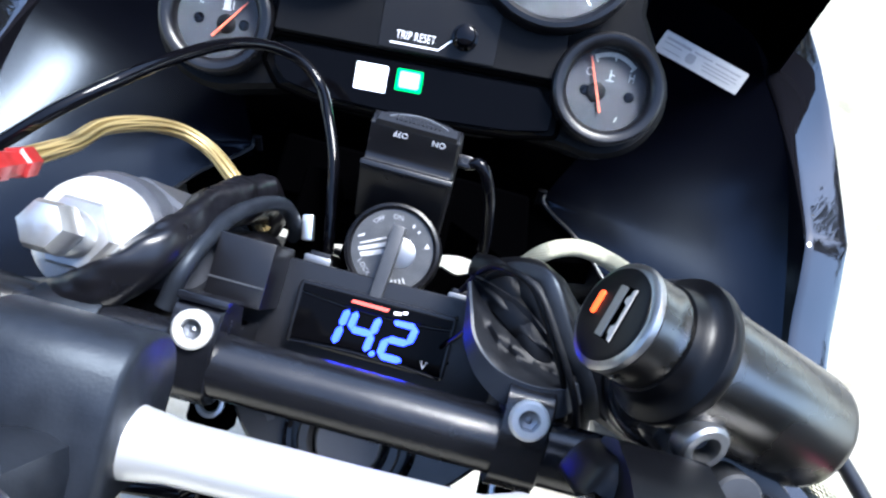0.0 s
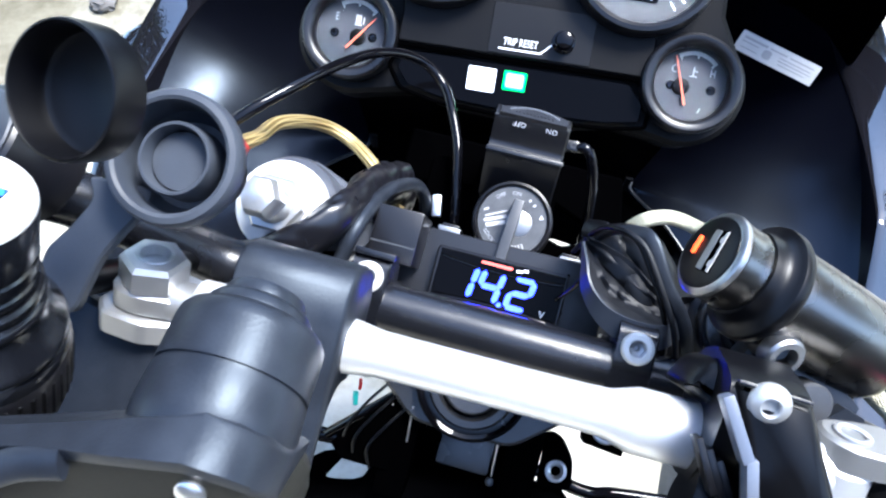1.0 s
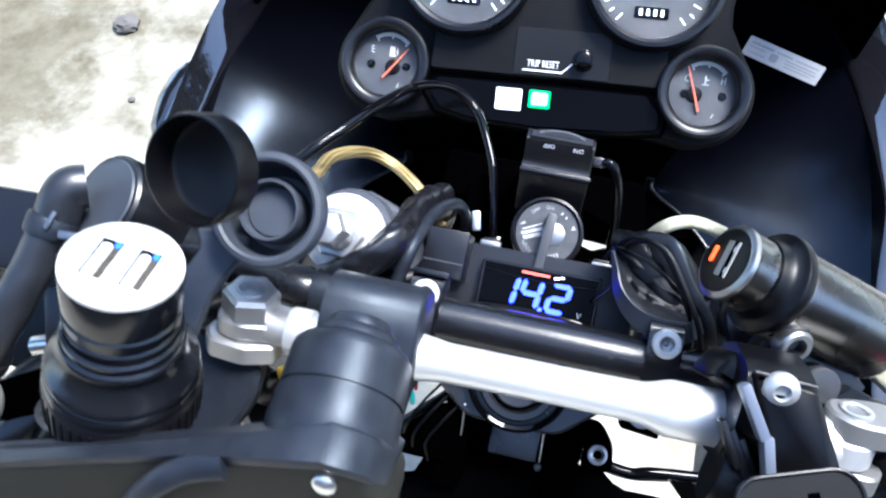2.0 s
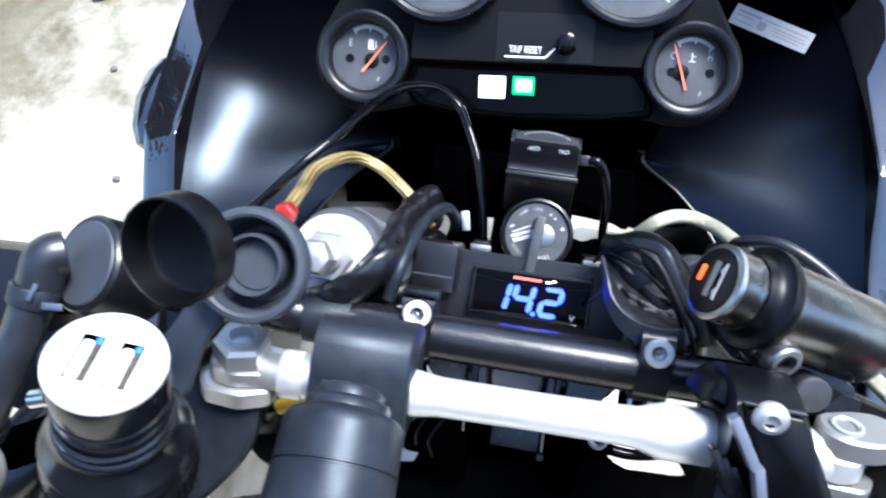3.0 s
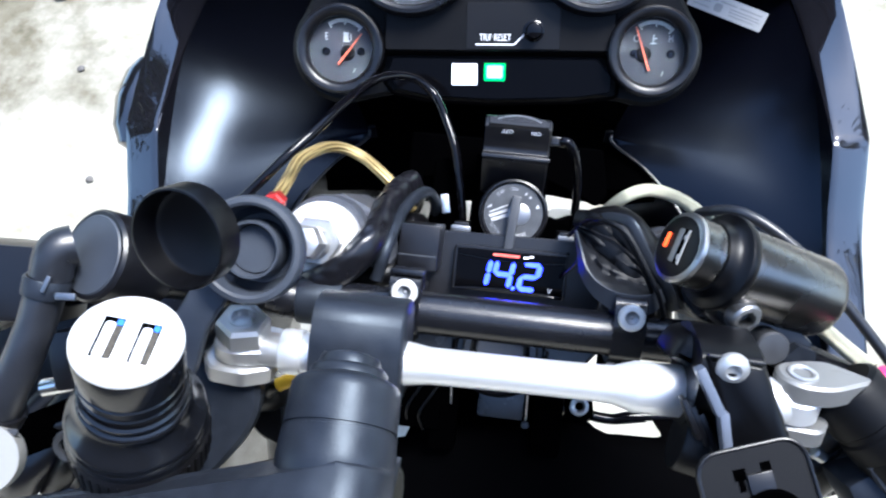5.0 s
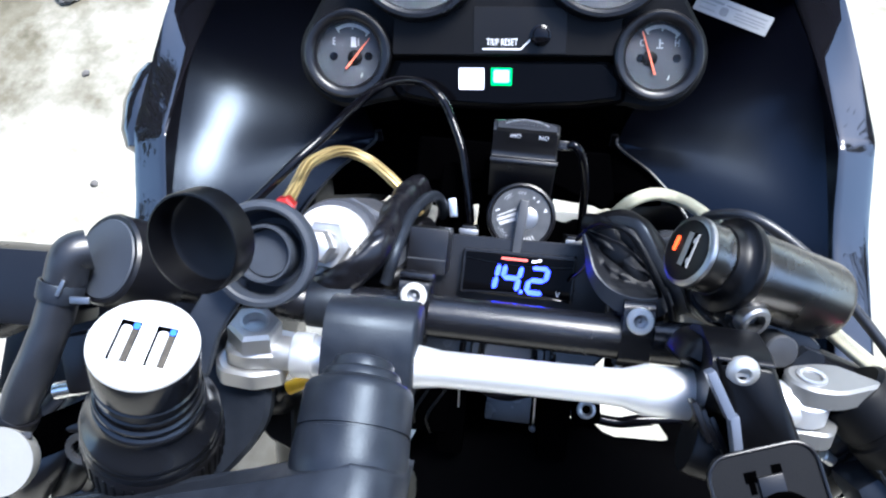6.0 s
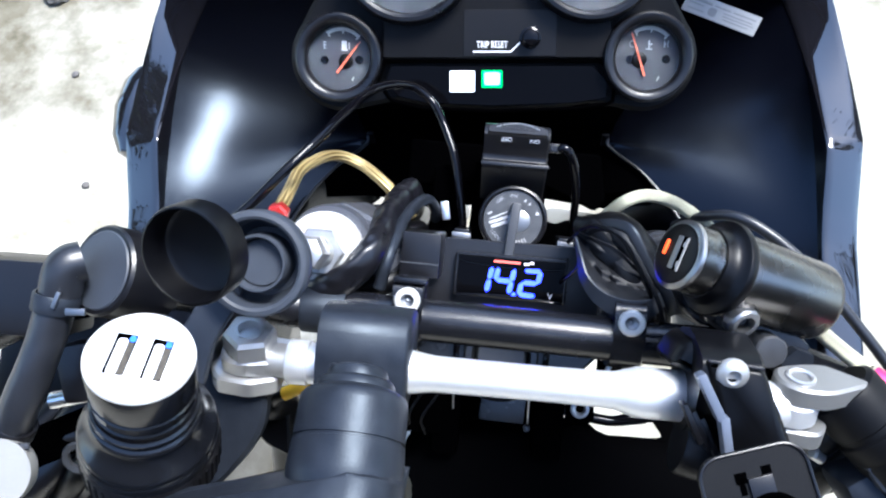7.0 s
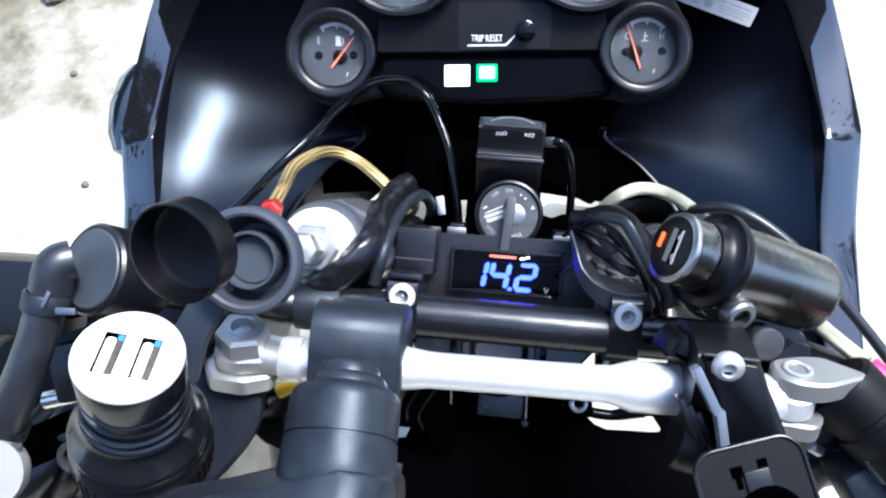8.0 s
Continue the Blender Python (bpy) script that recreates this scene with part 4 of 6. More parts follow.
part("ring_bolt", lathe([(4.0, 0), (6.6, 0), (7.0, 1), (6.6, 2.4), (5.0, 2.8), (4.0, 1.6)], (-72, -45, -114), (0, 0.1, 1), STEER, 28, closed=True), ZINC, tab, "bright ring bolt")
part("wire_end", sweep([(-67, -66, -118), (-66.6, -69, -119), (-66, -73, -121)], 1.6, STEER, 8), TEAL, chassis, "teal wire end")
part("wire_end", sweep([(-66, -58, -117), (-65.5, -61, -118), (-65.5, -64, -119)], 1.0, STEER, 8), RED, chassis, "red wire end")

tank = thing("fuel_tank", STEER @ Vector((0, -330, -480)), "black fuel tank below the handlebar", "fuel tank")
rows = []
for v, hw, top in ((-102, 96, -166), (-103, 112, -146), (-110, 122, -134), (-140, 132, -124), (-200, 142, -116), (-320, 146, -120), (-450, 140, -150), (-560, 110, -190)):
    row = []
    for k in range(33):
        a = math.pi * k / 32
        u = 20 - (hw + 12) * math.cos(a)
        # the nose stands forward between the frame rails; the tank keeps straight while the bars are turned
        nose = -13 * max(0.0, min(1.0, ((u - 60) if u > 0 else (-u - 44)) / 15)) * max(0.0, 1 - (-102 - v) / 90)
        row.append((u, v + nose + 0.13 * u - 14 * abs(math.cos(a)) ** 3, top - 130 * (1 - max(0.0, math.sin(a)) ** 0.2)))
    rows.append(row)
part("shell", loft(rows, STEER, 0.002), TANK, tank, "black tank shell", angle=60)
part("rear_strap", sweep([(-30, -178, -114), (0, -176, -112.5), (34, -171, -113.5)], 0.9, STEER, 8, 8, flat=0.5), SATINED, tank, "thin bright trim line")

# ---- handlebar, clamps and cross brace ----
handlebar = thing("handlebar", STEER @ Vector((0, -10, -28)), "matt black tubular handlebar", "handlebar")
part("tube", sweep([(-238, -22, 52), (-205, -6, 50), (-172, 2, 40), (-146, -3, 14), (-122, -9, -10), (-96, -10, -14), (-40, -10, -14), (40, -10, -14), (100, -10, -14), (128, -11, -10), (150, -16, 14), (172, -26, 36), (210, -60, 46)], 11.2, STEER, 28, 6), ANODISED, handlebar, "matt black bar")
part("sleeve", lathe([(11.3, 0), (12.6, 0.5), (12.8, 2), (12.8, 22), (12.3, 23), (11.3, 23)], (-112, -10, -13.5), (1, 0, -0.03), STEER, 40), RUBBER, handlebar, "black rubber sleeve")


def bar_clamp(u, word):
    c = thing("handlebar_clamp", STEER @ Vector((u, 0, -112)), "black handlebar clamp with bright screw " + word, "clamp", "handlebar clamps")
    side = rounded([(12, -26), (12, -8), (8, -2.5), (-6, -1.5), (-20, -5), (-25, -14), (-25, -24), (-20, -30), (-4, -34)], 3)
    f = STEER @ Matrix(((0, 0, 1, u - 8), (1, 0, 0, 0), (0, 1, 0, 0), (0, 0, 0, 1)))
    part("cap", plate([(p.x, p.y) for p in side], 0, 16, f, 0.8), ANODISED, c, "black split cap")
    leg = rounded([(2, -28), (-20, -28), (-26, -60), (-30, -112), (-8, -112), (2, -70)], 4)
    part("riser", plate([(p.x, p.y) for p in leg], 1, 15, f, 1.0), ANODISED, c, "black riser leg")
    cap_screw(c, (u, 1, -4), (0, 0, 1), STEER, 6.6, 5.0)
    return c


bar_clamp(-56, "near the loom")
bar_clamp(56.5, "near the coiled cables")
back_clamp = thing("switch_bracket", STEER @ Vector((-54, 21, -64)), "black block bracket behind the handlebar clamp", "bracket")
part("body", block((-54.5, 22, -50), (21.5, 25, 36), STEER, 1.0), PLASTIC, back_clamp, "black block body")
part("seam", block((-54.5, 17.5, -31.9), (21.0, 0.8, 0.8), STEER, 0.0), GRIP, back_clamp, "fine seam line")
part("ledge", block((-55.5, 11.0, -6.5), (17.5, 3.0, 10), STEER, 0.7), ANODISED, back_clamp, "narrow ledge")

brace = thing("handlebar_brace", STEER @ Vector((0, -20, 45)), "polished aluminium handlebar cross brace with clevis ends", "brace")
prof = [(0, 0), (9.2, 0), (9.8, 0.8), (9.8, 9), (9.0, 9.6), (9.0, 13), (9.8, 13.6), (9.8, 40), (9.6, 52), (7.9, 64), (7.7, 90), (7.6, 110), (7.8, 134), (8.1, 141), (10.4, 148.5), (10.9, 150), (10.9, 170), (10.2, 171), (10.2, 200), (9.4, 208), (0, 208)]
part("bar", lathe(prof, (-99, -22.5, 56), (1, 0.014, -0.022), STEER, 56), ALU, brace, "polished aluminium bar, thicker at its ends")
# clevis ends, tipped forward
f_cl = STEER @ Matrix.Translation((-116.5, -23, 54.5)) @ Matrix.Rotation(radians(9), 4, "Y") @ Matrix.Rotation(radians(-57), 4, "X")
part("eye", plate(rounded([(-12, -7), (-4, -10.5), (8, -9), (20, -6.5), (20, 6.5), (8, 9), (-4, 10.5), (-12, 7)], [5, 6, 6, 0, 0, 6, 6, 5]), -1.6, 6.4, f_cl, 1.2), BARE, brace, "flattened aluminium eye")
part("eye_neck", rod((-109, -22.6, 55.6), (-96, -22.5, 56), 7.4, STEER, 40, 1.2), BARE, brace, "turned neck between eye and bar")
part("lower_fork", plate(rounded([(-17, -4), (-13, -11), (1, -13), (13, -9), (15, 2), (11, 10), (-12, 10)], 2.5), -11.6, -2.6, f_cl, 1.2), BARE, brace, "aluminium lower clevis plate")
part("pivot_bolt", lathe([(0, 6.5), (10.6, 6.5), (11.4, 7.2), (11.4, 15.0), (10.0, 16.8), (5.8, 17.4), (5.4, 16.6), (5.0, 13.4), (0, 13.2)], (0, 0, 0), (0, 0, 1), f_cl @ Matrix.Rotation(radians(14), 4, "Z"), 6), BARE, brace, "hexagonal pivot bolt head", angle=15)
part("bolt_recess", lathe([(6.4, 17.0), (6.0, 17.7), (5.0, 17.7), (4.6, 16.6), (4.2, 14.4), (0, 14.0)], (0, 0, 0), (0, 0, 1), f_cl, 24), ZINC, brace, "bright socket of the bolt")
f_cr = STEER @ Matrix.Translation((117.5, -19.5, 49)) @ Matrix.Rotation(radians(-68), 4, "X")
part("eye", lathe([(0, -5.5), (9.6, -5.5), (10.4, -4.6), (10.4, 4), (9.6, 5), (0, 5)], (0, 0, 0), (0, 0, 1), f_cr, 40), ALU, brace, "round aluminium eye")
part("eye_neck", rod((100, -21.4, 51.5), (117, -19.7, 49), 9.2, STEER, 32), ALU, brace, "aluminium neck of the eye")
part("upper_fork", plate(rounded([(-10.5, -3), (-9.5, 7), (5, 12), (14, 12.5), (29, 3), (30, 1), (10, -9.5), (-3, -9.5)], [5, 5, 4, 3, 1.5, 1.5, 5, 5]), 5.2, 14.0, f_cr, 1.2), BLASTED, brace, "aluminium upper clevis plate drawn to a point")
part("lower_fork", plate(rounded([(-9, -9), (11, -11), (17, 0), (13, 11), (-9, 10)], 5), -14.5, -6.5, f_cr, 1.2), BLASTED, brace, "aluminium lower clevis plate")
part("bolt_recess", lathe([(6.2, 13.9), (6.0, 15.0), (5.0, 15.3), (4.0, 14.8), (3.8, 12.4), (0, 12.2)], (0, 0, 0), (0, 0, 1), f_cr, 28), ZINC, brace, "bright socket screw")

# ---- voltmeter on its plate ----
vplate = solo("meter_plate", plate(rounded([(-58, -6), (48, -6), (48, 20), (43, 33), (-58, 31)], 3), -65, -62.2, STEER, 0.6), TRIM, "satin dark grey mounting plate across the clamps", "bracket")
meter = thing("digital_voltmeter", STEER @ Vector((-4, 12, -62)), "gloss black digital voltmeter showing blue numerals", "voltmeter")
mo = [(-36.3, -0.5), (-36.6, 22.5), (-35.5, 24.2), (27, 25.2), (28, 23.8), (28.2, -0.5)]
case = part("case", plate(rounded(mo, 1.2), -62.2, -56.0, STEER, 0.8), PLASTIC, meter, "black moulded case")
lens_lo = [(-34.5 + 61 * k / 20, 0.6 + 1.6 * (1 - ((k - 10) / 10) ** 2)) for k in range(21)]
lens_hi = [(-34.5 + 61 * k / 20, 19.4 - 2.0 * (1 - ((k - 10) / 10) ** 2)) for k in range(21)]
part("window", plate(lens_lo + lens_hi[::-1], -56.0, -54.9, STEER, 0.5), LENS, meter, "gloss black display window")
part("brow", plate([(x, y + 0.4) for x, y in lens_hi] + [(26.5, 23.6), (-34.5, 23.0)], -56.0, -54.4, STEER, 0.6), LENS, meter, "curved upper brow of the case")
part("lower_lip", sweep([(x, y - 1.0, -55.6) for x, y in lens_lo], 0.55, STEER, 8, 1), GLOSS, meter)
f_digit = STEER @ Matrix.Translation((-4, 10.2, -54.9)) @ Matrix(((1.07, 0.16, 0, 0), (0, 1.05, 0, 0), (0, 0, 1, 0), (0, 0, 0, 1)))
SEG = {"a": ((-3.6, 6.8), (3.6, 6.8)), "b": ((4.3, 6.2), (4.3, 0.6)), "c": ((4.3, -0.6), (4.3, -6.2)), "d": ((-3.6, -6.8), (3.6, -6.8)), "e": ((-4.3, -0.6), (-4.3, -6.2)), "f": ((-4.3, 6.2), (-4.3, 0.6)), "g": ((-3.4, 0), (3.4, 0))}
for x, lit in ((-15.5, "bc"), (-3.6, "bcfg"), (10.4, "abged")):
    for s in lit:
        p, q = (Vector((x, 0)) + Vector(e) for e in SEG[s])
        d = (q - p).normalized() * 1.0
        n = Vector((-d.y, d.x)) * 1.3
        part("segment", plate([p - d * 0.7, p + d * 0.6 + n, q - d * 0.6 + n, q + d * 0.7, q - d * 0.6 - n, p + d * 0.6 - n], 0, 0.15, f_digit, 0.0), BLUE, meter, "lit blue segment")
part("decimal_point", plate(circle(3.4, -6.9, 1.1, 12), 0, 0.15, f_digit, 0.0), BLUE, meter, "lit blue point")
part("unit_letter", letters("V", 4.6, STEER, (19.2, 3.4, -54.8)), WHITE, meter, "white letter")
f_logo = STEER @ Matrix.Translation((-6.5, 21.2, -54.3))
part("emblem", plate([(-8, -0.9), (7.0, -0.9), (7.4, 0.5), (-7.6, 0.5)], 0, 0.2, f_logo, 0.0), REDINK, meter, "red emblem bar")
part("emblem_tail", merge(bar((9.4, -0.6), (12.4, -0.2), 1.2, 0, 0.2, f_logo), bar((12.8, 0.4), (14.8, 0.6), 1.2, 0, 0.2, f_logo)), WHITE, meter)
for u in (-35.3, 27.6):
    c = thing("bright_clip", STEER @ Vector((u, 33, -82)), "small bright metal clip behind the meter plate", "clip", "metal clips")
    part("tab", block((u, 32.6, -77), (11.5, 4.0, 6.0), STEER, 0.7), CAST, c)
    part("foot", block((u, 34, -96), (9, 5, 34), STEER, 0.7), PLASTIC, c)

# ---- ignition switch ----
ign = thing("ignition_switch", STEER @ Vector((-5.5, 45, -126)), "black round ignition switch with printed positions", "ignition switch")
part("body", lathe([(0, -126), (17, -126), (18.5, -122), (18.5, -96), (20.4, -94), (20.6, -78), (20.0, -75)], (-5.5, 45, 0), (0, 0, 1), STEER, 48), PLASTIC, ign, "black lock body")
part("bezel", lathe([(17.2, -72), (17.4, -68.5), (18.4, -67.6), (19.6, -68.2), (20.0, -70), (20.0, -76), (17.2, -76)], (-5.5, 45, 0), (0, 0, 1), STEER, 56, closed=True), PLASTIC, ign, "raised black bezel ring")
part("dial", lathe([(0, -69.4), (17.2, -69.4), (17.2, -74), (0, -74)], (-5.5, 45, 0), (0, 0, 1), STEER, 48), AGED, ign, "worn grey printed dial")
f_ign = STEER @ Matrix.Translation((-5.5, 45, -69.4))
for word, a, turn, size in (("OFF", 128, 34, 2.9), ("ON", 94, 2, 2.9), ("LOCK", 226, -44, 2.9)):
    part("print", letters(word, size, f_ign, (13.8 * math.cos(radians(a)), 13.8 * math.sin(radians(a)), 0.05), turn), PRINT, ign, "worn white printed word")
for a in (62, 48):
    part("print_bar", bar((12.6 * math.cos(radians(a)), 12.6 * math.sin(radians(a))), (14 * math.cos(radians(a)), 14 * math.sin(radians(a))), 0.9, 0, 0.08, f_ign), PRINT, ign)
for a in (284, 291, 298, 305):
    part("print_bar", bar((12.4 * math.cos(radians(a)), 12.4 * math.sin(radians(a))), (15 * math.cos(radians(a)), 15 * math.sin(radians(a))), 0.6, 0, 0.08, f_ign), PRINT, ign)
for p, q, w in (((-13.6, -0.6), (-3.6, 4.4), 0.8), ((-13.8, -3.0), (-3.2, 1.6), 1.7), ((-12.4, -5.2), (-3.2, -1.4), 2.0), ((-15.2, 2.0), (-12.8, 3.4), 0.9)):
    part("pointer_stripe", bar(p, q, w, 0, 0.15, f_ign), PRINT, ign, "pale diagonal stripe")
part("arrow", plate([(12.6, 3.6), (15, 4.4), (13.4, 6.4)], 0, 0.08, f_ign, 0.0), PRINT, ign)
part("key_slot", lathe([(0, 0.3), (6.0, 0.3), (6.6, 0.0)], (3.4, -0.5, 0), (0, 0, 1), f_ign, 24), CAST, ign, "bright lock barrel")
part("key_grip", block((-0.2, -9.5, 5.5), (5.4, 39, 11), f_ign, 1.0, (0, 0, -4)), GRIP, ign, "grey key grip bar standing in the lock")

# added filler plates, coloured near-black as the shaded depth around the lock
for name, poly, h0, h1 in (("shade_fill_base", [(-33, 18), (13, 18), (15, 40), (14, 80), (-32, 80)], -132, -116), ("shade_fill_left", [(-58, 20), (-39, 18), (-40, 44), (-39.5, 66), (-44, 76), (-58, 74)], -130, -108), ("shade_fill_front", [(-78, 61), (-60, 62), (-38, 65), (14, 68), (30, 62), (36, 60), (50, 54), (56, 62), (50, 92), (-78, 92)], -150, -138), ("shade_fill_right", [(12, 14), (56, 14), (50, 43), (32, 47), (24, 43), (14, 46)], -136, -122)):
    part(name, plate(rounded(poly, 2.5), h0, h1, STEER, 1.4), VOID, ign, "near-black filler plate standing in for shade around the lock")
part("connector", block((-48, 46, -103), (5, 12, 6), STEER, 1.0, (0, 0, 12)), SATINED, ign, "shiny clear connector")

switch = thing("auxiliary_switch", STEER @ Vector((-8, 82, -112)), "black box switch with rocker ahead of the ignition lock", "switch")
f_sw = STEER @ Matrix.Rotation(radians(-1.5), 4, "Z")
side = rounded([(56, -116), (56, -84), (74, -62), (76.5, -60.5), (78.5, -62.5), (78.5, -66), (82, -66), (93, -58), (99, -63), (101, -78), (100, -116)], 1.2)
f_side = STEER @ Matrix(((0, 0, 1, -26.5), (1, 0, 0, 0), (0, 1, 0, 0), (0, 0, 0, 1)))
part("housing", plate([(p.x, p.y) for p in side], 0, 37.5, f_side, 1.0), PLASTIC, switch, "stepped black housing")
part("ledge", block((-7.7, 76.5, -61), (38.5, 2.2, 2.6), STEER, 0.6), TRIM, switch)
f_rock = ring_frame((-7.7, 97, -61), (0, 0.6, 0.8), STEER)
arc = [(-17 + 34 * k / 14, 3.6 * (1 - ((k - 7) / 7) ** 2)) for k in range(15)]
part("rocker", plate(arc + [(17, -5), (-17, -5)], -3, 1.8, f_rock, 0.6), TRIM, switch, "rocker cap with fine ribs")
for k in range(11):
    part("rib", bar((-9 + 1.8 * k, -2.5), (-9 + 1.8 * k, 0.5), 0.7, 1.8, 2.3, f_rock), TRIM, switch)
part("silver_line", sweep([(x * 0.72, y - 1.4, 1.9) for x, y in arc], 0.45, f_rock, 6, 1), CAST, switch, "bright arc line")
f_pr = ring_frame((-7.7, 88.5, -61.2), (0, -0.59, 0.81), STEER)
part("print", letters("OFF", 3.6, f_pr, (-6, 3.0, 0.35), 180), WHITE, switch, "white printed word, upside down")
part("print", letters("ON", 3.6, f_pr, (10.0, 3.0, 0.35), 180), WHITE, switch, "white printed word, upside down")
part("lug", block((14.0, 88.5, -70), (6, 5, 6), STEER, 0.8), PLASTIC, switch, "small cable lug")
part("lug_eye", lathe([(0.8, 0), (1.6, 0), (1.6, 0.4), (0.8, 0.4)], (14.2, 88.5, -67), (0, 0, 1), STEER, 16, closed=True), TRIM, switch)
solo("switch_cable", sweep([(15, 88, -70), (21, 88.5, -68), (26, 82, -72), (30.5, 68, -86), (33, 50, -106), (34, 36, -120), (33, 24, -126)], 2.6, STEER, 14), GLOSS, "shiny black cable from the switch down to the yoke", "cable")

# ---- stainless charger tube on the right bar ----
can_dir = Vector((73, -18, -34)).normalized()
face = Vector((62.5, 40.0, 46))
charger = thing("charger_tube", STEER @ (face + can_dir * 60), "brushed dark stainless charger tube with lit USB adapter", "charger")


def along(profile, seg=64, closed=False):
    return lathe(profile, face, can_dir, STEER, seg, (0, 1, 0), closed)


part("tube", along([(17.0, 27), (18.0, 27), (18.5, 27.8), (18.5, 31), (18.7, 32), (18.7, 79), (18.4, 81.4), (17.4, 82.6), (16.2, 82.6), (16.2, 52), (0, 52)]), STAINLESS, charger, "brushed stainless tube")
part("rubber_ring", along([(14.5, 14.6), (15.9, 14.8), (16.4, 16.6), (16.8, 18.6), (17.8, 20.4), (20.0, 21.6), (21.2, 22.4), (21.5, 23.4), (21.5, 25.6), (20.8, 27.0), (19.4, 27.4), (14.5, 27.4)], closed=True), LIDBLACK, charger, "black rubber flange ring")
adapter = part("adapter", along([(13.0, 4.2), (15.3, 4.3), (15.2, 9.4), (15.0, 12.6), (15.2, 13.2), (15.2, 14.2), (14.8, 15), (15.4, 17), (15.4, 20), (0, 20)]), STAINLESS, charger, "dark satin metal USB adapter")
part("bright_ring", along([(13.2, 0.8), (14.4, 1.0), (15.4, 1.8), (15.6, 2.8), (15.6, 3.6), (15.0, 4.2), (13.2, 4.4)], closed=True), WORNRING, adapter, "worn bright ring")
part("front", along([(0, 0), (12.2, 0), (13.3, 0.5), (13.4, 1.4), (13.4, 4), (0, 4)]), LIDBLACK, adapter, "black adapter face")
f_usb = ring_frame(face, -can_dir, STEER, (0.2, 1, 0.3))
f_slot = f_usb @ Matrix.Rotation(radians(101), 4, "Z") @ Matrix.Translation((0.6, -2.6, 0))
slot = part("usb_slot", plate([(-7.6, -3.4), (7.6, -3.4), (7.6, 3.2), (-7.6, 3.2)], 0, 0.5, f_slot, 0.2), VOID, adapter, "dark USB slot")
part("tongue", plate(rounded([(-7.4, 0.2), (7.4, 0.2), (7.4, 3.3), (-7.4, 3.3)], 0.4), 0.4, 0.9, f_slot, 0.1), CAST, slot, "grey slot tongue")
part("slot_edge", plate([(-7.6, -3.6), (7.6, -3.6), (7.2, -2.4), (5.6, -2.2), (4.8, -1.2), (3.4, -1.2), (2.8, -2.6), (-3.0, -2.6), (-3.6, -1.2), (-5.4, -1.2), (-6.0, -2.2), (-7.4, -2.4)], 0.4, 0.8, f_slot, 0.1), PAPER, slot, "pale toothed edge of the slot")
part("diode", plate(rounded([(-3.4, -1.0), (3.4, -1.0), (3.4, 1.0), (-3.4, 1.0)], 0.9), 0, 0.5, f_usb @ Matrix.Rotation(radians(99), 4, "Z") @ Matrix.Translation((1.0, 7.0, 0)), 0.1), ORANGE, adapter, "lit orange diode")
part("saddle", block((104, 22, -4), (18, 22, 26), STEER, 3, (0, 28, -18)), RUBBER, charger, "black rubber saddle on the handlebar")

# ---- coiled cables wrapped with tape beside it ----
coil = thing("cable_coil", STEER @ Vector((50, 22, -45)), "coil of black cable wrapped with flat rubber strap", "cable coil")
edge_in = smooth_path([(28, 40, -26), (30.5, 31, -14), (34, 22, -10), (42.5, 14.5, -8), (54, 12, -6), (65, 13, -8), (73, 17, -18)], 6)
edge_out = smooth_path([(28, 40, -34), (29.5, 30, -24), (31.5, 19, -18), (39.5, 8, -13), (53, 1.5, -11), (67, 3, -13), (77, 11, -22)], 6)
chord = smooth_path([(29, 42, -30), (38, 40, -24), (48, 36, -20), (56, 30, -18), (63, 25, -18), (69, 21, -20), (74, 18, -24)], 6)
rows = []
for i, (a, c) in enumerate(zip(edge_in, chord)):
    row = []
    for k in range(13):
        t = k / 12
        p = c.lerp(a, t) + Vector((0, 0, -7 * math.sin(math.pi * t)))
        crease = noise.noise(Vector((i * 0.07, t * 5.5 + 0.08 * i, 3.1))) + 0.5 * noise.noise(Vector((i * 0.2, t * 12, 7.7)))
        row.append(p + Vector((0, 0, 4.6 * crease * math.sin(math.pi * t) ** 0.5)))
    rows.append(row)
part("flap", loft(rows, STEER, 0.001), FOLD, coil, "folded black rubber flap", angle=70)
part("strap", loft([[a, a.lerp(b, 0.5), b] for a, b in zip(edge_in, edge_out)], STEER, 0.001), COLLAR, coil, "flat rubber strap", angle=70)
for k, (du, dv, dw, r, wide) in enumerate(((0, 0, 0, 1.1, 1.1), (4.0, -1.4, 1.6, 1.3, 1.3), (9.0, 2.4, -5, 0.8, 2.8))):
    part("loop", sweep([(26 + du, 36 + dv, -50 + dw), (31 + du * 0.8, 45 + dv, -28 + dw), (37 + du * 1.1, 47 + dv * 0.7, -12 + dw), (47 + du * 0.7, 43 + dv, -5 + dw), (57 + du * 0.6, 29 + dv * 0.6, -5 + dw), (66 + du * 0.9, 14 + dv * 1.2, -9 + dw), (71 + du * 1.2, 2 + dv, -20 + dw)], r, STEER, 12, 8, flat=wide), (LIDBLACK, FOLD, RUBBER)[k % 3], coil, "black cable loop")
for k, (u, v, w, turn) in enumerate(((46, 30, -24, 20), (54, 36, -22, -35), (40, 38, -28, 60), (52, 22, -24, -10), (60, 26, -26, 35))):
    part("fold", sweep([(u - 12, v + 9, w - 8), (u - 4, v + 5 + k, w), (u + 5, v - 2, w + 2), (u + 13, v - 10, w - 7)], 5.0, STEER, 12, 6, flat=1.6 + 0.4 * k, wrinkle=0.3), FOLD if k % 2 else LIDBLACK, coil, "folded black insulation")
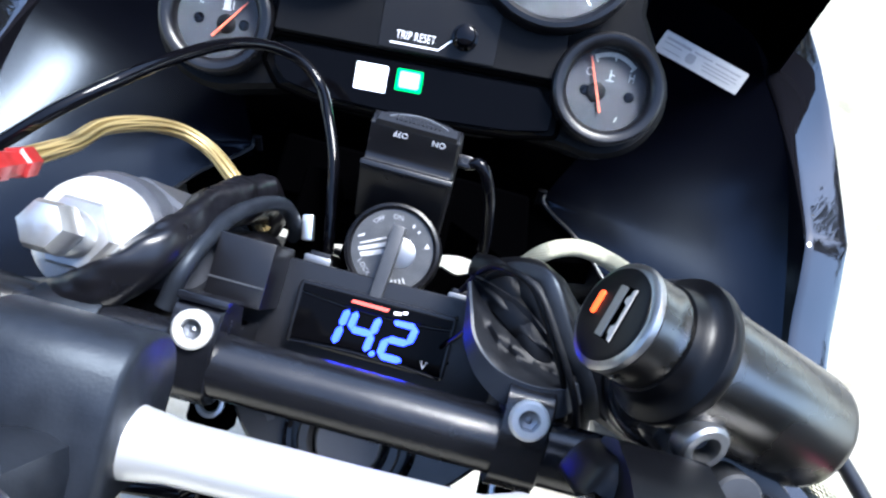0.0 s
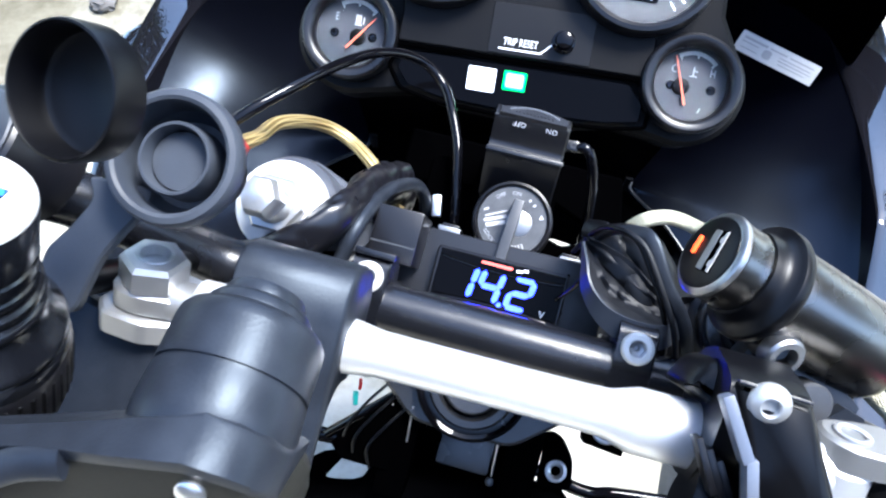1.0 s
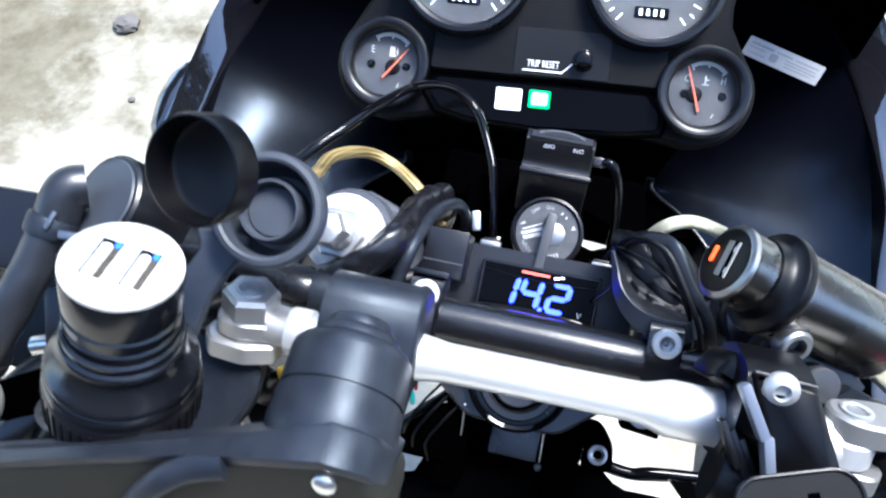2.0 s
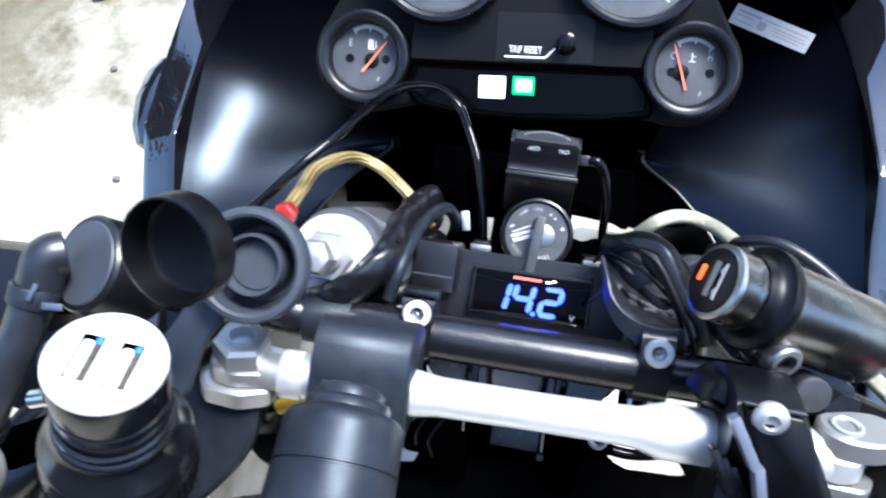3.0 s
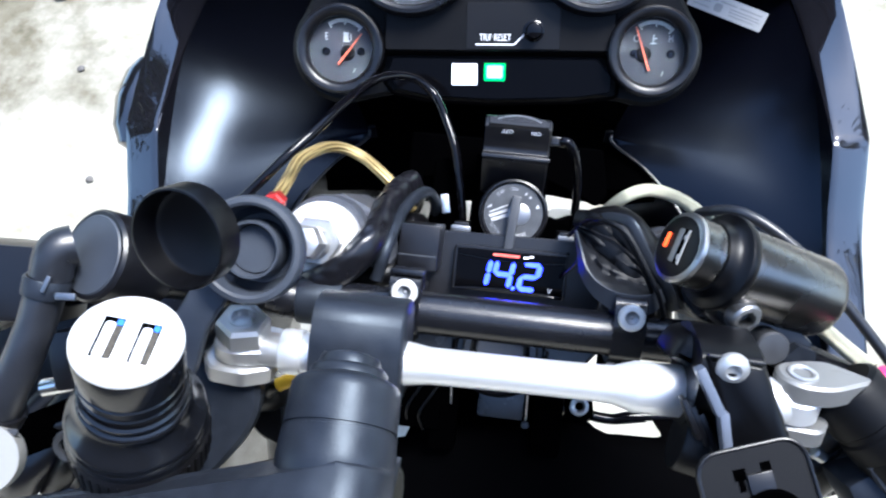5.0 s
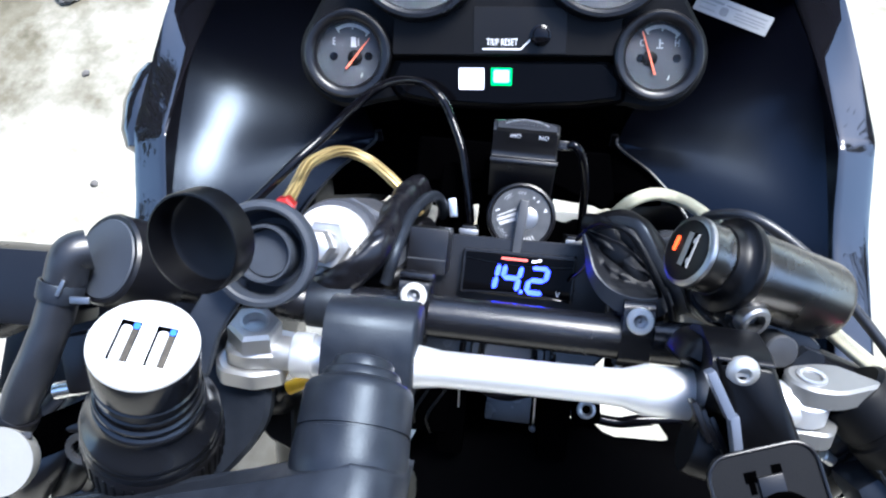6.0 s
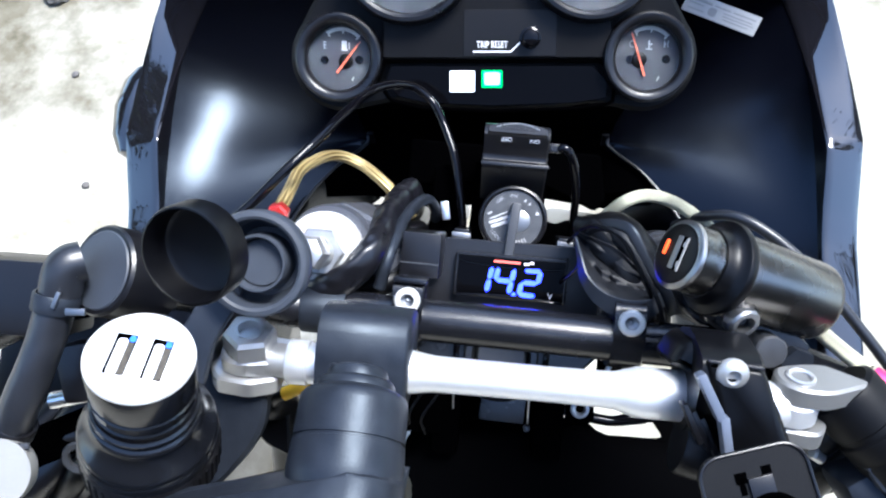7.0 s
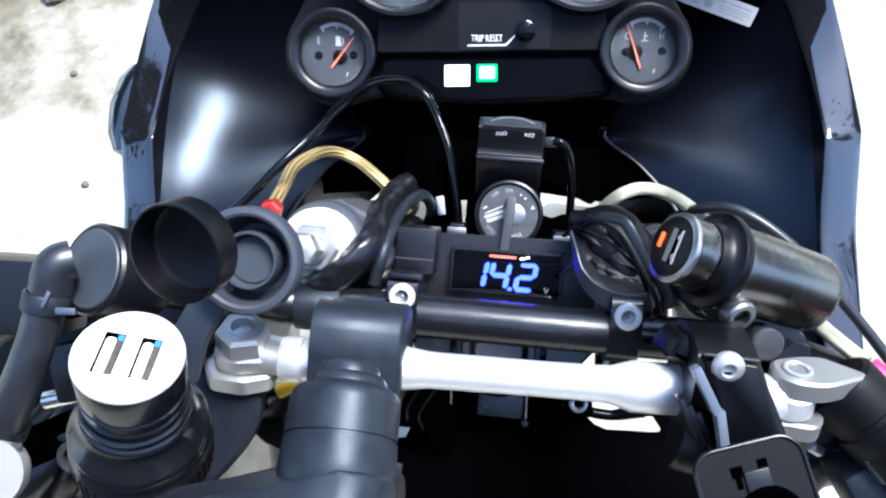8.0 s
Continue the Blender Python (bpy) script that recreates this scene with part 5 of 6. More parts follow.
part("knot", sweep([(36, 36, -50), (46, 42, -46), (60, 34, -42), (70, 20, -36)], 14, STEER, 16, 8, wrinkle=0.3), LIDBLACK, coil, "bundled black insulation")
part("sleeve", sweep([(64, 28, -46), (72, 16, -39), (76, 4, -38), (78, -8, -44), (77, -18, -58)], 8.0, STEER, 16, 8, wrinkle=0.2), LIDBLACK, coil, "black sleeved cable end")
part("tail", sweep([(24, 12, -56), (31, 22, -42), (32.5, 34, -36), (38, 45, -34)], 1.0, STEER, 10), GLOSS, coil, "thin black wire")
part("tail", sweep([(32, 32, -72), (27, 24, -62), (24, 14, -58), (28, 6, -60)], 1.2, STEER, 10), GLOSS, coil, "thin black wire")

# ---- loom and fittings on the left ----
loom = thing("wiring_loom", STEER @ Vector((-78, 30, -60)), "black taped wiring loom beside the fork top", "wiring loom")
part("tape_wrap", sweep([(-72, 44, -128), (-71, 53, -106), (-73, 50, -80), (-76, 40, -50), (-78, 24, -18), (-90, 7, -12), (-108, -3, -18), (-124, -7, -26)], 7.6, STEER, 40, 16, flat=10.5, wrinkle=0.3), TAPE, loom, "shiny wrinkled tape")
part("conduit", sweep([(-58, 30, -122), (-54, 44, -104), (-59, 52, -84), (-66, 42, -48), (-70, 22, -22), (-74, 3, -22)], 3.4, STEER, 16), RUBBER, loom, "grey rubber conduit")
part("conduit", sweep([(-62, 26, -128), (-64, 34, -104), (-70, 30, -74), (-72, 14, -56)], 4.5, STEER, 16), PLASTIC, loom)
part("conduit", sweep([(-104, -4, -44), (-86, 0, -40), (-72, 5, -42), (-62, 15, -58), (-58, 26, -84)], 6.5, STEER, 16), LIDBLACK, loom, "black conduit beside the bar")

hose_l = thing("brake_hose", STEER @ Vector((-120, 42, 10)), "gold braided brake hose with red anodised fitting", "brake hose", "braided hoses")
part("sleeve", sweep([(-126.5, 41, -6), (-128.5, 45, -20), (-132, 52, -43), (-132.5, 62, -61), (-129, 69.5, -82), (-125, 74, -102), (-117, 74.5, -112), (-105, 70, -115), (-92, 62, -107), (-80, 52, -106), (-70, 40, -114)], 3.6, STEER, 20, 10), GOLD, hose_l, "gold braided sleeve")
part("fitting", lathe([(0, 0), (4.6, 0), (5.2, 1), (5.2, 11), (4.6, 12), (4.4, 20), (5.6, 21), (5.6, 28), (4.4, 30), (0, 30)], (-124.6, 33.0, 20), (-0.07, 0.24, -0.97), STEER, 6), RED, hose_l, "red anodised fitting")
hose_r = thing("brake_hose", STEER @ Vector((60, 60, -90)), "steel braided brake hose arching behind the charger tube", "brake hose", "braided hoses")
part("sleeve", sweep([(34, 24, -112), (38, 36, -100), (44, 45, -86), (50, 54, -73), (57.5, 61.5, -67), (69, 66, -71), (82, 65, -74), (94, 58, -60), (112, 40, -36), (130, 20, -8), (146, 4, 14), (158, -6, 26)], 3.7, STEER, 20, 10), SILVER, hose_r, "steel braided sleeve")
part("fitting", lathe([(0, 0), (4.8, 0), (5.2, 1), (5.2, 10), (4.2, 11), (0, 11)], (159, -7, 26.5), (0.72, -0.62, 0.5), STEER, 32), PINK, hose_r, "magenta anodised fitting")

solo("speedometer_cable", sweep([(-172, 14, -4), (-160, 26, -10), (-146, 41, -17), (-130, 61, -22), (-116, 80, -34), (-106, 99, -56), (-98, 114, -80), (-87, 121, -94), (-75, 122, -106), (-63, 114, -110), (-54, 100, -104), (-45, 80, -100), (-40, 59, -99), (-37, 44, -100), (-36, 34, -104)], 2.7, STEER, 18, 10), GLOSS, "shiny black control cable looping up to the gauges", "cable")
solo("clutch_cable", sweep([(90, 50, -80), (98, 57, -50), (114, 57.5, -34), (140, 42, -28), (172, 12.5, -28), (200, -18, -26)], 2.9, STEER, 16, 10), HOSE, "matt black cable running past the charger tube", "cable")

# ---- power socket with hinged lid ----
socket = thing("power_socket", STEER @ Vector((-108, 22, 50)), "dark rubber power socket with its round lid open", "power socket")
part("collar", lathe([(0, 78), (9.2, 78), (9.7, 79), (10.0, 88.6), (10.4, 89.4), (11.2, 89.4), (11.6, 88.6), (11.8, 76), (16.8, 76), (17.0, 90.6), (17.5, 92.0), (18.6, 92.6), (20.4, 92.2), (21.2, 90.8), (21.3, 85.5), (19.6, 82.5), (14, 76), (12.6, 70), (0, 68)], (-106.6, 22.4, -2), (0, 0, 1), STEER, 64), COLLAR, socket, "grey-blue rubber collar with inner ring")
part("bore_pin", lathe([(0, 84.4), (9.2, 84.0), (9.9, 82)], (-106.6, 22.4, -2), (0, 0, 1), STEER, 40), COLLAR, socket, "round floor of the socket")
f_lid = Vector((-111.8, 31.0, 124.2)), Vector((-0.20, -0.24, 0.95))
part("lid", lathe([(0, 2.1), (13.4, 2.0), (15.2, 3.0), (16.0, 5), (16.0, 12.6), (16.4, 13.4), (17.0, 13.2), (17.4, 12), (17.2, 3.0), (15.2, 0.8), (0, 0.2)], f_lid[0], f_lid[1], STEER, 64), LIDBLACK, socket, "open black round lid")
part("strap", plate(rounded([(-136, 11), (-132, 4), (-137, -6), (-143, -15), (-143, -34), (-128, -32), (-124.5, -13), (-120, -4), (-116, 3), (-114, 12)], 3), 76, 80, STEER, 0.8), COLLAR, socket, "flat rubber strap")
part("body", lathe([(0, 58), (11.0, 58), (12.4, 59.4), (12.6, 72), (0, 72)], (-106.6, 22.4, -2), (0, 0, 1), STEER, 40), LIDBLACK, socket, "short black socket body")
part("foot", sweep([(-137, -25, 77), (-136, -21, 50), (-132, -14, 18), (-127, -8, -8)], 5.5, STEER, 16), LIDBLACK, socket, "black foot of the strap on the handlebar")

# ---- dual USB charger in its holder ----
up = Vector((0.20, 0.73, 0.655)).normalized()
top = Vector((-119.5, -1.5, 154))
usb = thing("usb_charger", STEER @ (top - up * 75), "black and silver dual USB charger in a ribbed holder", "charger")


def stack(profile, seg=72, closed=False):
    return lathe([(r * 0.92, -d) for r, d in profile], top, up, STEER, seg, (0, 0, 1), closed)


body = part("body", stack([(17.6, 1.2), (18.2, 2.2), (18.1, 14.6), (17.5, 15.2), (17.5, 16.4), (18.1, 17.0), (18.0, 20.0), (17.2, 20.8), (17.2, 22.2), (17.8, 22.8), (17.6, 25.0), (16.6, 26), (16.4, 36), (0, 36)]), SLEEK, usb, "sleek black charger body")
part("face", stack([(0, 0), (16.8, 0), (17.9, 0.7), (18.1, 1.8), (17.4, 2.6), (0, 2.6)]), FACE, body, "bright satin round face")
f_face = ring_frame(top, up, STEER, (0.10, 0.9, 0))
for x in (-5.4, 5.6):
    s = part("usb_slot", plate([(x - 3.2, -8.2), (x + 3.0, -8.2), (x + 3.0, 6.6), (x - 3.2, 6.6)], 0, 0.12, f_face, 0.0), VOID, body, "dark USB slot")
    part("tongue", plate(rounded([(x - 2.3, -8.6), (x + 0.8, -8.6), (x + 0.8, 4.8), (x - 2.3, 4.8)], 1.4), 0, 0.45, f_face, 0.1), FACE, s, "bright tongue")
    part("contact_strip", plate([(x + 0.9, -8.0), (x + 2.7, -8.0), (x + 2.7, 3.6), (x + 0.9, 3.6)], 0.12, 0.3, f_face, 0.0), BRASSY, s, "dull brown contact strip")
    part("contact", plate(rounded([(x + 0.8, 3.9), (x + 2.7, 3.9), (x + 2.7, 6.2), (x + 0.8, 6.2)], 0.7), 0.12, 0.25, f_face, 0.0), PALEBLUE, s, "blue lit socket end")
part("grip_ring", stack([(16.0, 26.2), (18.0, 26.0), (18.9, 26.8), (19.1, 28.2), (18.6, 29.4), (18.4, 30.2), (19.4, 30.8), (20.0, 31.8), (20.0, 33.2), (19.4, 34.2), (19.6, 35.2), (20.8, 37.4), (22.6, 40.0), (24.3, 41.8), (25.0, 42.8), (25.1, 44.0), (24.5, 44.9), (24.0, 45.4), (25.0, 46.2), (25.4, 48.0), (25.4, 53), (0, 53)]), SLEEK, usb, "ringed rubber grip with a flared lip")
holder = part("holder", stack([(0, 50), (25.4, 50), (26.0, 51), (26.0, 66), (24.0, 74), (0, 75)], 48), PLASTIC, usb, "black holder barrel")
x0, y0, d0 = axes(up)
for k in range(44):
    a = 2 * math.pi * k / 44
    d = x0 * math.cos(a) + y0 * math.sin(a)
    p = top + d * 23.6
    part("rib", rod(p - up * 52.5, p - up * 66, 0.8, STEER, 6, 0.3), LIDBLACK, holder)
part("shield", plate(rounded([(-114, -36), (-109, -40), (-109, -54), (-115, -67), (-126, -82), (-136, -90), (-158, -84), (-172, -52), (-176, -34), (-166, -24), (-140, -30)], 7), 44, 52, STEER, 2.0), RUBBER, usb, "flat dark rubber shield behind the barrel")
part("shield_post", block((-138, -40, 30), (14, 14, 40), STEER, 2), PLASTIC, usb)
tagged_cable = thing("marked_cable", STEER @ Vector((-107, -45.5, 25)), "thin black cable with a yellow sleeve beneath the brace", "cable")
part("cable", sweep([(-118, -58, 12), (-112, -49, 24), (-107, -45.5, 25.5), (-101, -42, 25), (-95, -38, 20), (-90, -30, 4)], 2.6, STEER, 12), LIDBLACK, tagged_cable, "thin black cable")
part("sleeve", sweep([(-108.5, -46.4, 25.4), (-104, -43.8, 25.5), (-101, -42, 25), (-98, -40, 23)], 3.3, STEER, 12), TAG, tagged_cable, "short yellow sleeve")
solo("side_bracket", plate(rounded([(-127, -52), (-112, -49), (-108, -84), (-121, -79), (-127, -73), (-124, -63)], 3), -2, 6, STEER, 1.0), LIDBLACK, "black bracket plate beneath the brace end", "bracket")
solo("lever_cable", sweep([(-136, -40, 18), (-127, -49, 18), (-119, -55, 13), (-117, -62, -10), (-121, -83, -40), (-127, -106, -60), (-128, -135, -80), (-124, -170, -96)], 8.5, STEER, 18, 8), LIDBLACK, "thick black rubber cable beneath the brace", "cable")

# ---- mount strapped to the brace, left ----
mount = thing("device_mount", STEER @ Vector((-62, -30, 60)), "grey-black plastic device mount strapped round the brace", "mount")
prof = rounded([(5, 44), (6, 60), (2, 71), (-10, 75), (-28, 73.5), (-40, 70.5), (-70, 69), (-72, 63), (-44, 64), (-36, 56), (-36, 40), (-22, 34), (-4, 36)], 7)
f_m = STEER @ Matrix(((0, 0, 1, -83.5), (1, 0, 0, 0), (0, 1, 0, 0), (0, 0, 0, 1)))
part("strap", plate([(p.x, p.y) for p in prof], 0, 38.0, f_m, 1.6), RUBBER, mount, "wide grey-black plastic strap", angle=50)
axis_m = Vector((0.03, -0.88, 0.47))
part("barrel", lathe([(0, -25.4), (8.6, -25.4), (10.0, -24.8), (10.6, -23.6), (10.6, -21.4), (12.6, -20.8), (13.4, -19.8), (13.6, -17.6), (15.4, -16.9), (17.4, -15.8), (18.5, -14.2), (18.8, -12), (19.0, -0.5), (18.3, -0.4), (18.3, 0.5), (19.1, 0.7), (19.7, 10), (19.2, 14.0), (18.4, 16), (0, 16.5)], (-57, -30, 129), axis_m, STEER, 72), RUBBER, mount, "stepped cylindrical swivel")
part("cap_tab", block((-66.5, -8.5, 118), (2.2, 4, 4), STEER, 0.5), RUBBER, mount)
part("neck", block((-61, -29, 88), (20, 20, 48), STEER, 7), RUBBER, mount, "neck between strap and swivel")
# forked arm that carries the swivel: (across; upper edge; crest; foot)
ARM = ((-182, -74, 138, -78, 142, -108, 108), (-150, -64.5, 140, -68, 145, -97, 110), (-120, -55.5, 142, -59, 147, -86, 111), (-86, -43.5, 149, -48.5, 154, -77, 112), (-70, -37.5, 153, -45, 158, -72, 113), (-53, -31.5, 153.5, -41.8, 158.5, -69, 114), (-46, -32.5, 152, -42.5, 157, -67, 114.5), (-40, -35, 147, -44.5, 152, -65.5, 115), (-36.5, -39, 137, -47, 143, -63, 116), (-35.5, -44, 127, -50, 132, -60, 117))
part("arm", tube_loft([[(u, a, b - 16), (u, a, b - 1), (u, a - 0.8, b), (u, c + 1, d), (u, c - 0.5, d - 1), (u, c - 2.5, d - 4), (u, c + 4, d - 16)] for u, a, b, c, d, e, g in ARM[:-1]], STEER), RUBBER, mount, "flat grey-black arm", angle=30)
part("arm_apron", tube_loft([[(u, a - 3, b - 10), (u, c - 1.2, d - 2.5), (u, (c + e) / 2 - 4, (d + g) / 2 + 9), (u, e - 1.5, g + 12), (u, e, g), (u, e + 8, g - 4), (u, a - 6, g)] for u, a, b, c, d, e, g in ARM], STEER), OLIVE, mount, "deep dull apron of the arm", angle=50)
part("arm_rib", sweep([(-79, -49.0, 154), (-90, -53, 152.5), (-99, -60, 150), (-108, -71, 143), (-114, -84, 131)], 3.8, STEER, 16, 8, flat=2.0), RUBBER, mount, "arched rib on the apron")
part("screw", lathe([(0, -3), (3.4, -3), (3.4, 0.2), (2.6, 1.0), (0, 1.4)], (-51.5, -48, 153), (0.05, -0.55, 0.84), STEER, 28), SATINED, mount, "bright domed screw")
part("lower_body", block((-86, -100, 84), (44, 46, 52), STEER, 4), GRIP, mount, "grey body below the apron")
for u in (-106, -66):
    part("body_edge", block((u, -98, 86), (4, 50, 52), STEER, 1.2), CAST if u > -70 else RUBBER, mount, "lighter edge of the body")
part("dark_foot", block((-122, -108, 72), (24, 50, 50), STEER, 4), LIDBLACK, mount, "black foot of the mount")

# ---- phone mount on the right ----
phone = thing("phone_mount", STEER @ Vector((88, -18, 30)), "black plastic phone mount clamped to the brace", "phone mount")
prof = rounded([(8, 40), (10, 56), (5, 72), (1, 80), (-8, 80), (-20, 76), (-34, 60), (-34, 40), (-22, 30), (-4, 32)], 3)
f_p = STEER @ Matrix(((0, 0, 1, 70), (1, 0, 0, 0), (0, 1, 0, 0), (0, 0, 0, 1)))
part("clamp", plate([(p.x, p.y) for p in prof], 0, 24, f_p, 1.2), LIDBLACK, phone, "black clamp block")
part("shoulder", plate(rounded([(61, -5), (66, 5), (74, 7), (91, 4), (99, -4), (98, -16), (73, -16), (70, -8)], [3, 9, 9, 9, 8, 2, 2, 2], 8), 34, 64, STEER, 4.0), LIDBLACK, phone, "rounded black shoulder", angle=60)
f_k = STEER @ Matrix.Translation((0, 0, 81)) @ Matrix.Rotation(radians(-6), 4, "X")
part("yoke_plate", plate(rounded([(70.5, 1.5), (93, 0.5), (97.5, -10), (106, -28), (104, -36), (82, -36), (78, -16)], [2, 2.5, 5, 4, 3, 3, 6], 6), -9, 1, f_k, 2.2, top=lambda x, y: -0.055 * max(0.0, -8 - y)), LIDBLACK, phone, "thick tapered black plate", angle=50)
part("top_rib", block((81.8, 1.0, 1.0), (21.5, 1.2, 1.6), f_k, 0.5, (0, 0, -2.4)), PLASTIC, phone, "fine raised top edge")
for a, b in (((68.0, -3.5), (77.5, -19.5)), ((78.4, -19), (82.4, -36))):
    d = Vector((b[0] - a[0], b[1] - a[1]))
    part("brace_rib", block(((a[0] + b[0]) / 2, (a[1] + b[1]) / 2, 84), (3.6, d.length + 1, 7), STEER, 0.8, (0, 0, math.degrees(math.atan2(d.y, d.x)) + 90)), PALE, phone, "pale grey-blue diagonal rib")
part("screw", lathe([(0, -1), (6.3, -1), (6.5, 0.2), (6.2, 1.6), (5.0, 2.8), (3.0, 3.4), (2.6, 3.2), (2.4, 1.8), (0, 1.6)], (80.8, -2.6, 81), (0.0, -0.30, 1), STEER, 36), BARE, phone, "bright pan-head screw")
part("knuckle", lathe([(0, 0), (12, 0), (13, 1.5), (13, 22), (0, 22)], (69, -38, 60), (1, -0.2, 0), STEER, 32), LIDBLACK, phone, "black hinge knuckle")
for k in range(3):
    part("tooth", block((69.5 + k * 3.6, -25 - k * 2.4, 74), (2.2, 17, 8), STEER, 0.5, (0, 0, 28)), PLASTIC, phone, "hinge tooth")
f_ph = STEER @ Matrix.Translation((89.5, -42.5, 104)) @ Euler((radians(-10), radians(4), radians(19))).to_matrix().to_4x4()
back_poly = rounded([(-20, -36), (20, -36), (19, 13), (14, 18), (-15, 18), (-20, 13)], [8, 8, 5, 7, 7, 5])
part("cradle", plate(back_poly, -4, 0, f_ph, 0.8), MATT, phone, "flat rounded cradle plate")
part("cradle_edge", sweep([(p.x, p.y, 0.3) for p in back_poly] + [(back_poly[0].x, back_poly[0].y, 0.3)], 0.7, f_ph, 8, 1), PLASTIC, phone)
part("latch", block((1, 5, 0.5), (9, 7, 1.4), f_ph, 0.4), PLASTIC, phone, "small square latch")
for x, y, w, h in ((-5.5, 9, 4.4, 4), (4.0, 10.2, 3.6, 3), (-5.6, 6, 2.2, 6)):
    part("slot", block((x, y, 0.0), (w, h, 0.4), f_ph, 0.0), VOID, phone, "dark slot")
part("dial", lathe([(12, 0), (12, 1.4), (11, 2.0), (8, 0.9), (7, 0.2)], (2, -9.5, 0), (0, 0, 1), f_ph, 40), VOID, phone, "round black dial recess")
part("screw", lathe([(0, 0), (4.6, 0), (4.6, 1.6), (3.2, 2.8), (1.8, 3.2), (1.6, 2.2), (0, 2)], (-0.5, -8.5, 0.4), (0, 0, 1), f_ph, 28), SATINED, phone, "bright screw")

# ---- right-hand controls ----
ctrl = thing("right_control", STEER @ Vector((165, -45, 30)), "black throttle-side control housing on the bar", "control housing")
part("barrel", lathe([(0, 0), (14, 0), (16, 1.6), (16.5, 4), (16.5, 17), (15.6, 18), (15.6, 20.5), (17, 21.5), (17.2, 30), (16.6, 31), (17.2, 32), (17.2, 60), (0, 60)], (139, -12, 40), (0.74, -0.67, 0.05), STEER, 48), MATT, ctrl, "black ribbed barrel")
part("housing", block((176, -56, 30), (48, 40, 32), STEER, 5, (0, 0, 36)), RUBBER, ctrl, "black moulded housing")
part("switch_body", block((163, -41, 44), (22, 16, 14), STEER, 3, (0, 0, 40)), COLLAR, ctrl, "grey-black switch block")
part("lever_perch", block((128, -34, 6), (30, 26, 20), STEER, 4, (0, 0, -20)), VOID, ctrl)
bleeder = thing("master_cylinder", STEER @ Vector((110, 4, -14)), "black master cylinder with hollow grey banjo bolt", "master cylinder")
part("body", block((112, 5, 10), (44, 20, 20), STEER, 4, (0, 0, -32)), PLASTIC, bleeder, "black cylinder body")
part("foot", block((114, 0, -8), (24, 16, 26), STEER, 3, (0, 0, -32)), PLASTIC, bleeder)
part("cap", lathe([(0, 0), (6.8, 0), (7.6, 1.2), (7.6, 12), (6.8, 13), (0, 13.2)], (112, 0, 18), (0.1, -0.1, 1), STEER, 32), GRIP, bleeder, "round grey-black cap")
part("banjo", lathe([(4.2, 0), (4.2, 7), (6.4, 7), (7.4, 6), (7.6, 1), (6.6, 0)], (94.0, 14.5, 38), (0.35, -0.45, 0.86), STEER, 20, closed=True), CAST, bleeder, "grey hollow banjo eye")
part("socket", lathe([(0, 0), (4.6, 0), (4.6, 1), (0, 1.2)], (94.0, 14.5, 38), (0.35, -0.45, 0.86), STEER, 20), VOID, bleeder, "dark bore of the banjo")
part("pipe", sweep([(96, 14, 12), (94, 16, 26), (94, 14.8, 38.5)], 4.6, STEER, 14), PLASTIC, bleeder, "black stem of the banjo")
part("hex", lathe([(0, 0), (8, 0), (8.6, 0.8), (8.6, 9), (0, 9)], (127, -6, 14), (0.2, -0.2, 1), STEER, 6), RUBBER, bleeder)

# ---- left-hand controls ----
res = thing("clutch_hose", STEER @ Vector((-195, -20, 60)), "black rubber fluid hose with elbow and clip", "hose")
part("hose", sweep([(-216, -84, 78), (-204, -60, 88), (-195.5, -42, 94), (-189.5, -28, 96), (-185, -14, 96), (-182, 0, 96), (-180, 9, 96)], 7.4, STEER, 24, 8, wrinkle=0.08), HOSE, res, "thick black rubber hose")
part("elbow", sweep([(-180.6, 5, 96), (-179, 12, 97), (-177.0, 15.8, 96.5), (-173, 17.5, 94)], 8.0, STEER, 24), HOSE, res, "moulded elbow")
part("clip", lathe([(7.6, 0), (8.6, 0), (8.8, 0.6), (8.8, 6.6), (8.4, 7.2), (7.6, 7.2)], (-182.6, -3, 96), (0.15, 0.98, 0.02), STEER, 32, closed=True), RUBBER, res, "spring clip")
part("clip", lathe([(7.2, 0), (8.4, 0), (8.6, 0.6), (8.6, 6.0), (8.2, 6.6), (7.2, 6.6)], (-202, -56, 89), (0.48, 0.86, 0.30), STEER, 32, closed=True), PLASTIC, res, "spring clip")
part("clip_ear", block((-194, -58, 97), (10, 2.6, 1.4), STEER, 0.6, (0, 0, 8)), GRIP, res, "dull clip ear")
part("clip_ear", block((-170, -1, 103), (8, 2.8, 1.4), STEER, 0.6, (0, 0, 4)), CAST, res, "bright clip ear")
part("clip_ear", block((-177, 3, 104.5), (1.8, 7, 1.4), STEER, 0.6, (0, 0, -20)), CAST, res, "bright clip ear")
reservoir = thing("reservoir", STEER @ Vector((-168, 18, 40)), "round black fluid reservoir cap behind the hose", "reservoir")
part("drum", lathe([(0, 0), (17.5, 0), (18.5, 1.2), (18.5, 26), (0, 26)], (-168, 14, 90), (0.42, -0.20, -0.88), STEER, 48), PLASTIC, reservoir, "black drum")
part("cap_face", lathe([(0, -0.6), (15.5, -0.6), (16.2, 0.2), (16.2, 1.4), (0, 1.4)], (-168, 14, 90), (0.42, -0.20, -0.88), STEER, 48), COLLAR, reservoir, "grey rubber cap face")
grip = thing("left_control", STEER @ Vector((-235, -10, 40)), "black clutch-side control housing on the bar", "control housing")
part("housing", block((-225, -6, 50), (52, 34, 30), STEER, 3, (0, 0, 2)), PLASTIC, grip, "black moulded housing")
